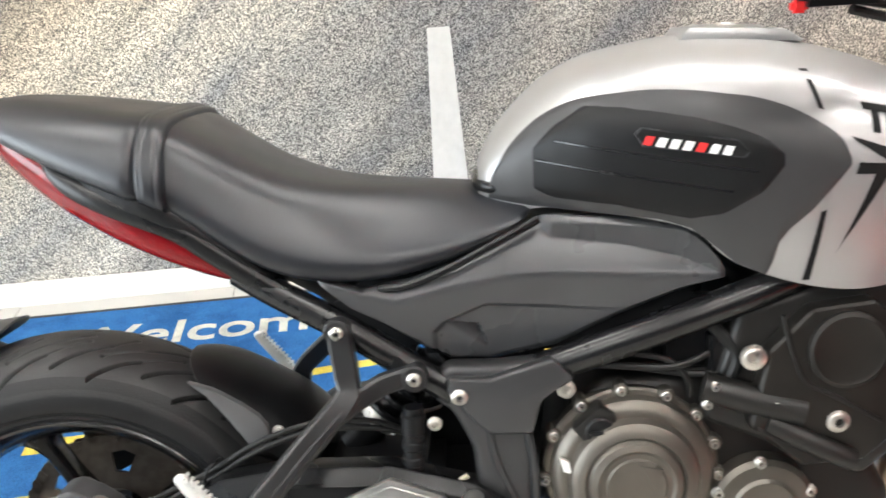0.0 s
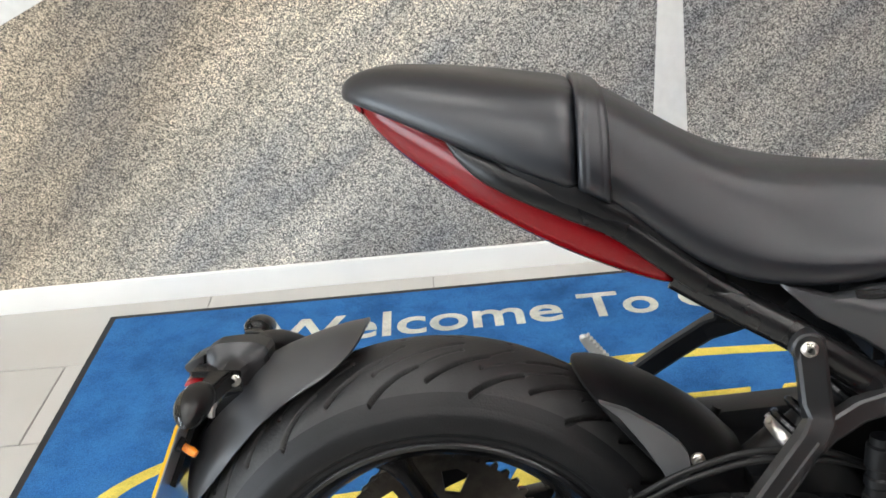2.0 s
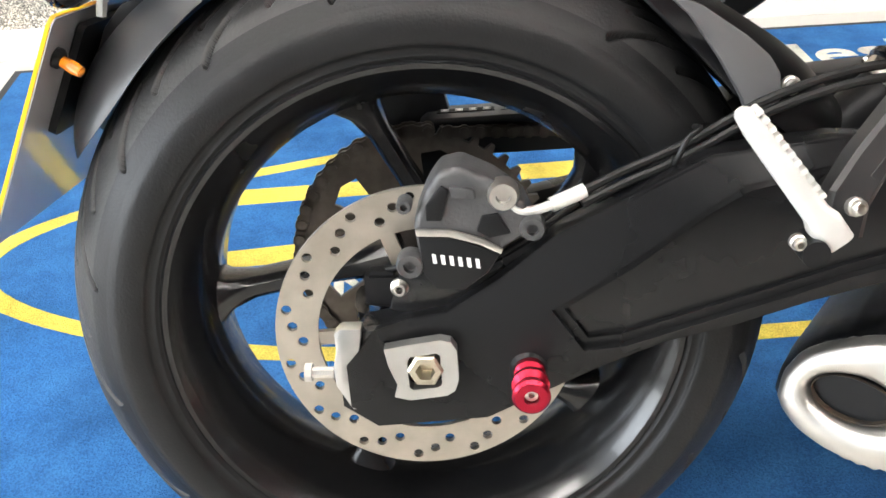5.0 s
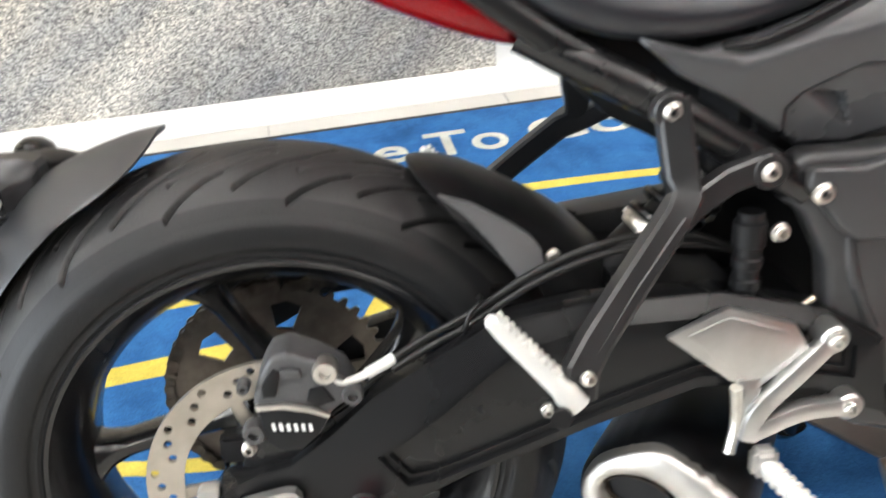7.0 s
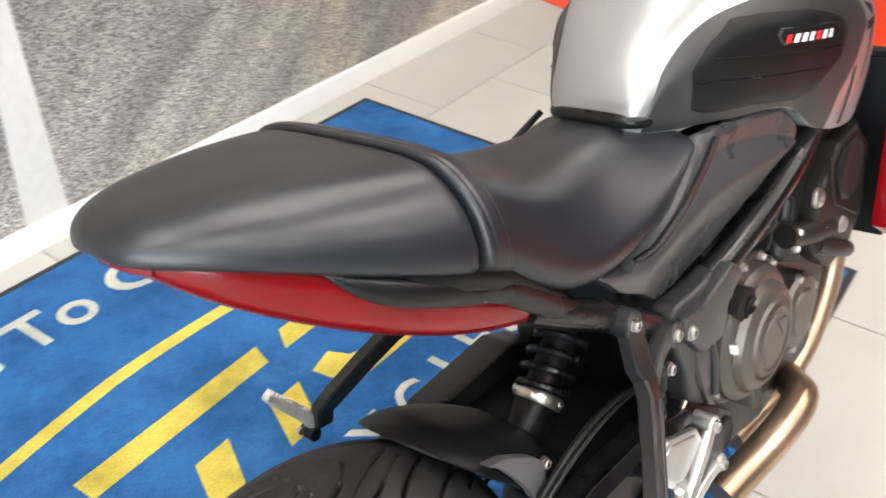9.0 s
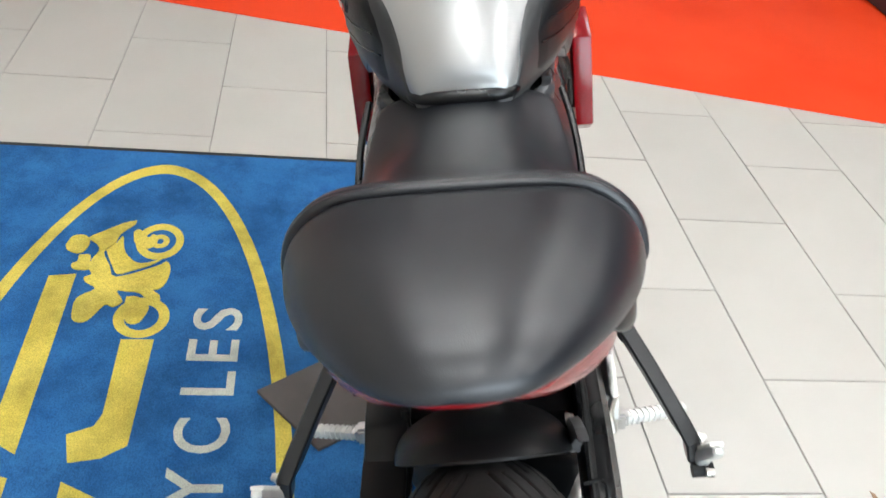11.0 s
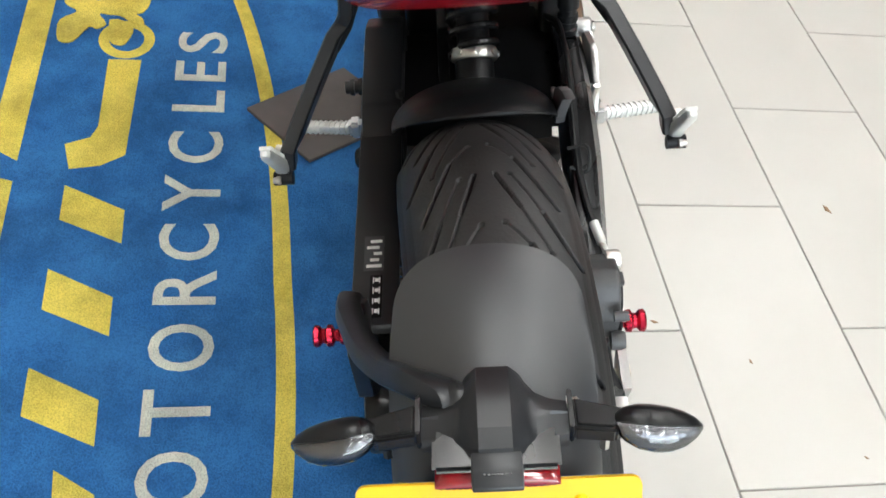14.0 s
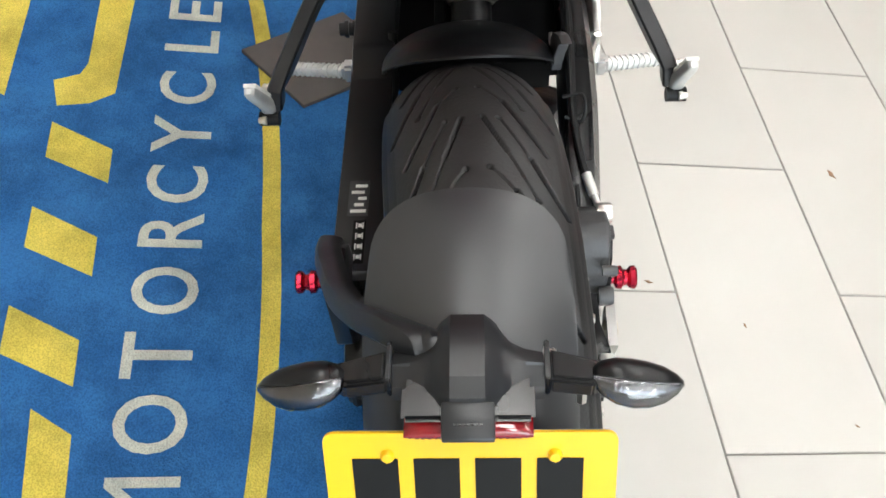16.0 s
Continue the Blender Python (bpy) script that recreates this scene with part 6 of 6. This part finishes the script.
for s in (-1, 1):
    bm = bmesh.new()
    tube(bm, [(1.04, s * 0.09, 0.52), (1.11, s * 0.09, 0.46), (1.10, s * 0.085, 0.32), (0.98, s * 0.08, 0.215), (0.80, s * 0.06, 0.18)], 0.020, 14)
    part("header_pipe", bm, EXHH, engine, "heat-tinted header pipe")
    bm = bmesh.new()
    slab(bm, [(1.000, 0.50), (1.030, 0.655), (1.120, 0.675), (1.140, 0.56), (1.060, 0.46)], s * 0.178, s * 0.212, 0.006)
    part("radiator_cowl", bm, REDP, bike, "glossy red radiator cowl")
bm = bmesh.new()
rounded(bm, (1.085, -0.175, 0.44), (1.125, 0.175, 0.74), 0.008)
part("radiator", bm, MATT, bike)
# black collector and the heat-stained pipe low on the right
bm = bmesh.new()
tube(bm, [(0.98, -0.05, 0.215), (0.86, -0.13, 0.275), (0.80, -0.165, 0.300), (0.72, -0.165, 0.285), (0.60, -0.14, 0.25)], 0.026, 16)
part("collector_pipe", bm, EXHH, bike, "heat-tinted exhaust pipe")

# silencer: dark can with a brushed steel end cap
axis = Vector((-0.50, -0.85, 0.06)).normalized()
tip = Vector((0.356, -0.128, 0.249))
side_v = Vector((0, 0, 1)).cross(axis).normalized()
up_v = axis.cross(side_v)


CAP = [(-0.0675, -0.008), (-0.064, 0.012), (-0.054, 0.031), (-0.038, 0.044), (-0.006, 0.059), (0.006, 0.0625), (0.018, 0.0615), (0.030, 0.056), (0.076, 0.028), (0.089, 0.010), (0.089, -0.022), (0.070, -0.045),
       (0.020, -0.053), (-0.020, -0.047), (-0.045, -0.036), (-0.060, -0.023)]
CAP = [(v.x, v.y) for v in spline([Vector((*p, 0)) for p in (*CAP, CAP[0])], 4)][:-1]
MID = (-0.006, 0.003)


def cap_ring(d, grow, pull=0.0, n=64):
    """The cap's outline at a depth, grown about the outlet and drawn towards the outlet's oval."""
    ring = []
    for k in range(n):
        w = math.tau * k / n
        far = min(CAP, key=lambda p: abs((math.atan2(p[1] - MID[1], p[0] - MID[0]) - w + math.pi) % math.tau - math.pi))
        r = math.hypot(far[0] - MID[0], far[1] - MID[1]) * grow
        hole = 0.0365 * 0.0215 / math.hypot(0.0215 * math.cos(w + 0.12), 0.0365 * math.sin(w + 0.12))
        r = mix(r, hole, pull)
        ring.append(tip - axis * d + side_v * (MID[0] + r * math.cos(w)) + up_v * (MID[1] + r * math.sin(w)))
    return ring


bm = bmesh.new()
skin(bm, [cap_ring(d, g) for d, g in ((0.26, 0.80), (0.22, 1.08), (0.060, 1.12), (0.022, 1.09), (0.014, 1.03))])
can = part("silencer", bm, MATT, bike, "short dark silencer with a brushed steel end cap", smooth=50)
bm = bmesh.new()
skin(bm, [cap_ring(d, g, p) for d, g, p in ((0.045, 1.03, 0), (0.016, 1.03, 0), (0.008, 1.01, 0), (0.003, 0.97, 0), (0.000, 0.93, 0), (-0.001, 0.92, 0.50), (0.000, 0.92, 0.72), (0.004, 1, 0.90), (0.010, 1, 0.98), (0.045, 1, 1.02))], True, False)
part("end_cap", bm, EXH, can, "brushed steel end cap", smooth=60)
bm = bmesh.new()
skin(bm, [cap_ring(d, 1, p) for d, p in ((0.008, 1.03), (0.006, 1.05), (0.007, 1.08), (0.030, 1.10), (0.075, 1.12))], True, False)
part("inner_pipe", bm, SOOT, can, "dark inner pipe")
bm = bmesh.new()
skin(bm, [cap_ring(d, 1, p) for d, p in ((0.076, 0.95), (0.080, 0.95))])
part("outlet", bm, SOOT, can, "sooty outlet")

# foot controls and hangers
for s in (-1, 1):
    q = lambda *v: mirror(-s, v)
    bm = bmesh.new()
    tube(bm, [q(0.372, -0.146, 0.662), q(0.379, -0.153, 0.600), q(0.381, -0.160, 0.582), q(0.368, -0.172, 0.568), q(0.330, -0.198, 0.532), q(0.288, -0.226, 0.490), q(0.274, -0.238, 0.472), q(0.271, -0.241, 0.450)], 0.0145, 8, 0.0095, 0.32, steps=1)
    hang = part("footrest_hanger", bm, HANG, bike, "forked black passenger footrest hanger", smooth=24)
    hang.location.x = -0.026 if s > 0 else 0.0
    bm = bmesh.new()
    tube(bm, [q(0.460, -0.144, 0.600), q(0.420, -0.150, 0.590), q(0.388, -0.160, 0.574), q(0.362, -0.176, 0.560)], 0.0120, 8, 0.0090, 0.32, steps=1)
    part("hanger_arm", bm, HANG, hang, smooth=24)
    # raised rib along the lower stretch
    bm = bmesh.new()
    tube(bm, [q(0.376, -0.176, 0.566), q(0.330, -0.206, 0.524), q(0.290, -0.232, 0.482)], 0.0050, 8, 0.0060, 0.4, steps=1)
    part("hanger_rib", bm, HANG, hang, smooth=24)
    for x, z in ((0.371, 0.654), (0.456, 0.595)):
        bm = bmesh.new()
        turned(bm, [(0.125, 0.016), (0.154, 0.016), (0.156, 0.014), (0.156, 0)], (x, 0, z), 20, (0, s, 0))
        part("hanger_boss", bm, HANG, hang)
        bolt(hang, (x, s * 0.156, z), 0.0068, (0, s, 0))
    # folding passenger peg, turned up, ribbed on one side
    d = Vector((-0.072, 0, 0.090)).normalized()
    nrm = Vector((d.z, 0, -d.x))
    base = Vector((0.270, s * 0.248, 0.446))
    rings = []
    for t, a, b in ((0.0, 0.0105, 0.0080), (0.16, 0.0110, 0.0090), (0.22, 0.0086, 0.0080), (0.85, 0.0072, 0.0072), (0.97, 0.0055, 0.006), (1.0, 0.003, 0.003)):
        c = base + d * 0.110 * t
        rings.append([c + nrm * a * power(math.cos(w), 0.6) + Vector((0, 1, 0)) * b * power(math.sin(w), 0.6) for w in (math.tau * (k + 0.5) / 16 for k in range(16))])
    bm = bmesh.new()
    skin(bm, rings)
    peg = part("passenger_peg", bm, PEGA, hang, "folded pale aluminium footpeg")
    bm = bmesh.new()
    for k in range(11):
        c = base + d * (0.035 + 0.0068 * k) + nrm * (0.0082 - 0.0001 * k)
        rounded(bm, (-0.0020, -0.0075, -0.0018), (0.0026, 0.0075, 0.0018), 0.0006, Matrix.Translation(c) @ Matrix.Rotation(-math.atan2(nrm.z, nrm.x), 4, "Y"))
    part("peg_rib", bm, PEGA, peg)
    bm = bmesh.new()
    turned(bm, [(-0.012, 0.009), (0.012, 0.009)], base + Vector((-0.016, 0, -0.004)), 14)
    part("peg_hinge", bm, MATT, hang)
    bolt(hang, tuple(base + Vector((-0.026, s * 0.006, 0.002))), 0.0042, (0, s, 0))
    bolt(hang, tuple(Vector((0.278, s * 0.250, 0.470))), 0.0050, (0.3, s, 0.2))
    # rider's peg and heel plate
    a, b = Vector((0.452, s * 0.188, 0.326)), Vector((0.480, s * 0.278, 0.311))
    along = (b - a).normalized()
    bm = bmesh.new()
    tube(bm, [a, a.lerp(b, 0.5), b], 0.0078, 12, 0.0078, 0.6, steps=2, up=(0, 0, 1))
    peg = part("rider_peg", bm, PEGA, bike, "ribbed aluminium footpeg")
    for k in range(10):
        c = a.lerp(b, 0.12 + 0.092 * k)
        part("peg_rib", tube(bmesh.new(), [c - along * 0.0016, c + along * 0.0016], 0.0096, 12, 0.0096, 0.6, steps=1, up=(0, 0, 1)), PEGA, peg)
    part("peg_knuckle", rounded(bmesh.new(), (0.440, min(s * 0.174, s * 0.194), 0.312), (0.464, max(s * 0.174, s * 0.194), 0.342), 0.005), ALU, peg)
    bm = bmesh.new()
    tube(bm, [(0.517, s * 0.165, 0.437), (0.486, s * 0.169, 0.409), (0.450, s * 0.171, 0.374), (0.440, s * 0.171, 0.345)], 0.0095, 12, 0.0085, 0.55)
    rest = part("footrest_bracket", bm, ALU, bike, "cast aluminium footrest bracket with heel plate")
    rest.location = (-0.024, -0.020, 0) if s > 0 else (0, 0, 0)
    bm = bmesh.new()
    tube(bm, [(0.536, s * 0.165, 0.366), (0.49, s * 0.169, 0.367), (0.446, s * 0.171, 0.352)], 0.0095, 12, 0.0085, 0.55)
    part("lower_arm", bm, ALU, rest)
    for x, z in ((0.517, 0.437), (0.536, 0.366)):
        bm = bmesh.new()
        turned(bm, [(0.145, 0.0135), (0.170, 0.0135), (0.173, 0.011), (0.173, 0)], (x, 0, z), 18, (0, s, 0))
        part("arm_boss", bm, ALU, rest)
        bolt(rest, (x, s * 0.173, z), 0.0075, (0, s, 0))
    bm = bmesh.new()
    slab(bm, [(0.366, 0.453), (0.421, 0.477), (0.483, 0.454), (0.498, 0.425), (0.446, 0.389), (0.430, 0.398)], s * 0.157, s * 0.166, 0.003)
    plate_of = part("heel_plate", bm, ALU, rest, "satin aluminium heel plate")
    bm = bmesh.new()
    slab(bm, [(0.384, 0.454), (0.422, 0.469), (0.476, 0.449), (0.486, 0.428), (0.446, 0.399), (0.433, 0.406)], s * 0.163, s * 0.1685, 0.003)
    part("raised_face", bm, ALU, plate_of)
    bm = bmesh.new()
    slab(bm, [(0.430, 0.405), (0.452, 0.405), (0.455, 0.350), (0.432, 0.350)], s * 0.159, s * 0.170, 0.003)
    part("heel_stay", bm, ALU, rest)
# brake master cylinder, rod and spring behind the right plate
bm = bmesh.new()
turned(bm, [(0, 0.006), (0.010, 0.006), (0.011, 0.010), (0.020, 0.011), (0.022, 0.014), (0.030, 0.014), (0.032, 0.012), (0.040, 0.012), (0.042, 0.014), (0.050, 0.014), (0.052, 0.012), (0.060, 0.012), (0.062, 0.015), (0.084, 0.015), (0.086, 0.012), (0.094, 0.012), (0.094, 0)],
       (0.447, -0.130, 0.458), 20, (0.04, 0, 1))
mc = part("brake_cylinder", bm, MATT, bike, "black ribbed brake master cylinder")
bm = bmesh.new()
turned(bm, [(0, 0.007), (0.014, 0.007), (0.016, 0.005), (0.016, 0)], (0.466, -0.128, 0.452), 12, (0, -1, 0))
tube(bm, [(0.468, -0.136, 0.452), (0.482, -0.137, 0.450), (0.497, -0.136, 0.455), (0.512, -0.134, 0.463)], 0.0036, 8)
part("banjo_union", bm, BRASSY, mc)
bm = bmesh.new()
tube(bm, [(0.428, -0.172, 0.40), (0.432, -0.166, 0.36), (0.425, -0.170, 0.33)], 0.006, 8)
part("brake_rod", bm, STEEL, mc)

# rear shock: spring, adjuster rings
S0, S1 = Vector((0.352, 0.0, 0.448)), Vector((0.51, 0.0, 0.598))
sd = (S1 - S0).normalized()
bm = bmesh.new()
turned(bm, [(0, 0.012), (0.005, 0.026), (0.050, 0.026), (0.068, 0.022), (0.20, 0.022), (0.20, 0)], S0, 28, sd)
shock = part("rear_shock", bm, MATT, bike, "black rear shock with zinc-plated adjuster rings")
for h in (0.052,):
    bm = bmesh.new()
    turned(bm, [(h, 0.024), (h, 0.0300), (h + 0.003, 0.0318), (h + 0.013, 0.0318), (h + 0.016, 0.0300), (h + 0.016, 0.024)], S0, 24, sd)
    ring = part("adjuster_ring", bm, STEEL, shock)
    for k in range(8):
        w = math.tau * k / 8
        out = sd.orthogonal().normalized()
        out = out * math.cos(w) + sd.cross(out) * math.sin(w)
        part("lug", turned(bmesh.new(), [(0.028, 0.0042), (0.0345, 0.0042), (0.0345, 0)], S0 + sd * (h + 0.008), 8, out), STEEL, ring)
u1 = sd.orthogonal().normalized()
u2 = sd.cross(u1)
bm = bmesh.new()
tube(bm, [S0 + sd * (0.068 + 0.13 * k / 60) + (u1 * math.cos(math.tau * k / 10) + u2 * math.sin(math.tau * k / 10)) * 0.031 for k in range(61)], 0.0055, 8, steps=2, up=tuple(sd))
part("spring", bm, PAINT, shock)

# side stand on the left
bm = bmesh.new()
tube(bm, [(0.62, 0.10, 0.30), (0.64, 0.17, 0.18), (0.66, 0.2105, 0.083)], 0.012, 12)
tube(bm, [(0.66, 0.205, 0.088), (0.664, 0.225, 0.070)], 0.022, 12, 0.010, steps=1)
part("side_stand", bm, PAINT, bike, "black side stand")
bm = bmesh.new()
turned(bm, [(0, 0.010), (0.006, 0.010), (0.006, 0.013), (0.012, 0.013), (0.012, 0.010), (0.018, 0.010), (0.018, 0.013), (0.024, 0.013), (0.024, 0.010), (0.032, 0.010), (0.034, 0)], (0.505, 0.165, 0.362), 14, (0, 1, 0))
part("shift_lever_rubber", bm, HOSE, bike)

# handlebar end at the right with its switch
bm = bmesh.new()
tube(bm, [(1.09, 0.0, 1.03), (1.06, -0.12, 1.045), (0.98, -0.22, 1.045), (0.90, -0.33, 1.03)], 0.011, 12)
bars = part("handlebar", bm, PAINT, bike, "black handlebar with switchgear")
bm = bmesh.new()
tube(bm, [(0.925, -0.30, 1.035), (0.90, -0.33, 1.03), (0.84, -0.42, 1.02)], 0.017, 14)
part("grip", bm, HOSE, bars)
bm = bmesh.new()
rounded(bm, (-0.022, -0.030, -0.020), (0.040, 0.030, 0.026), 0.006, Matrix.Translation((0.895, -0.245, 1.012)) @ Matrix.Rotation(radians(-55), 4, "Z"))
rounded(bm, (0.848, -0.262, 0.986), (0.925, -0.225, 1.030), 0.006)
part("switchgear", bm, MATT, bars)
bm = bmesh.new()
rounded(bm, (0.842, -0.248, 0.981), (0.858, -0.236, 0.994), 0.003)
part("stop_switch", bm, REDINK, bars, "red stop switch")
for k in range(2):
    bm = bmesh.new()
    tube(bm, [(0.90, -0.24, 0.992 - 0.01 * k), (0.96, -0.22, 0.980 - 0.012 * k), (1.04, -0.15, 0.955), (1.09, -0.05, 0.93)], 0.005, 8)
    part("control_cable", bm, HOSE, bars)
bm = bmesh.new()
tube(bm, [(1.10, 0, 1.0), (1.09, 0, 0.78)], 0.03, 16, steps=1)
part("steering_stem", bm, PAINT, bike)

# ---- floor tiles, last: each one a piece of the floor ----
def tile_mesh(length):
    bm = bmesh.new()
    g = 0.0016
    rounded(bm, (g, g, -0.009), (length - g, ROW - g, 0.0), 0.0011)
    me = bpy.data.meshes.new("tile")
    bmesh.ops.recalc_face_normals(bm, faces=bm.faces)
    bm.to_mesh(me)
    bm.free()
    me.materials.append(TILE)
    return me


whole = tile_mesh(2 * PITCH)
rest_v, rest_f = [], []
for row in range(-17, 7):
    y = JY + row * ROW
    if y + ROW > WY + 0.02 or y < FY0 - 0.1:
        if y + ROW > WY + 0.3:
            continue
    for col in range(-10, 13):
        x = JX + (0 if row % 2 == 0 else PITCH) + (col - 1) * 2 * PITCH
        if x < FX0 - 0.7 or x > FX1:
            continue
        near = -1.9 < x < 3.4 and -2.6 < y < WY
        if near:
            t = new("tile", whole)
            t.parent = floor
            t.location = (x, y, 0)
        else:
            k = len(rest_v)
            g = 0.0016
            for z in (-0.009, 0.0):
                rest_v += [(x + g, y + g, z), (x + 2 * PITCH - g, y + g, z), (x + 2 * PITCH - g, y + ROW - g, z), (x + g, y + ROW - g, z)]
            rest_f += [(k + 4, k + 5, k + 6, k + 7), (k, k + 1, k + 5, k + 4), (k + 1, k + 2, k + 6, k + 5), (k + 2, k + 3, k + 7, k + 6), (k + 3, k, k + 4, k + 7)]
me = bpy.data.meshes.new("far_tiles")
me.from_pydata(rest_v, [], rest_f)
me.materials.append(TILE)
far = new("far_tiles", me)
far.parent = floor
far["kind"] = "stuff"
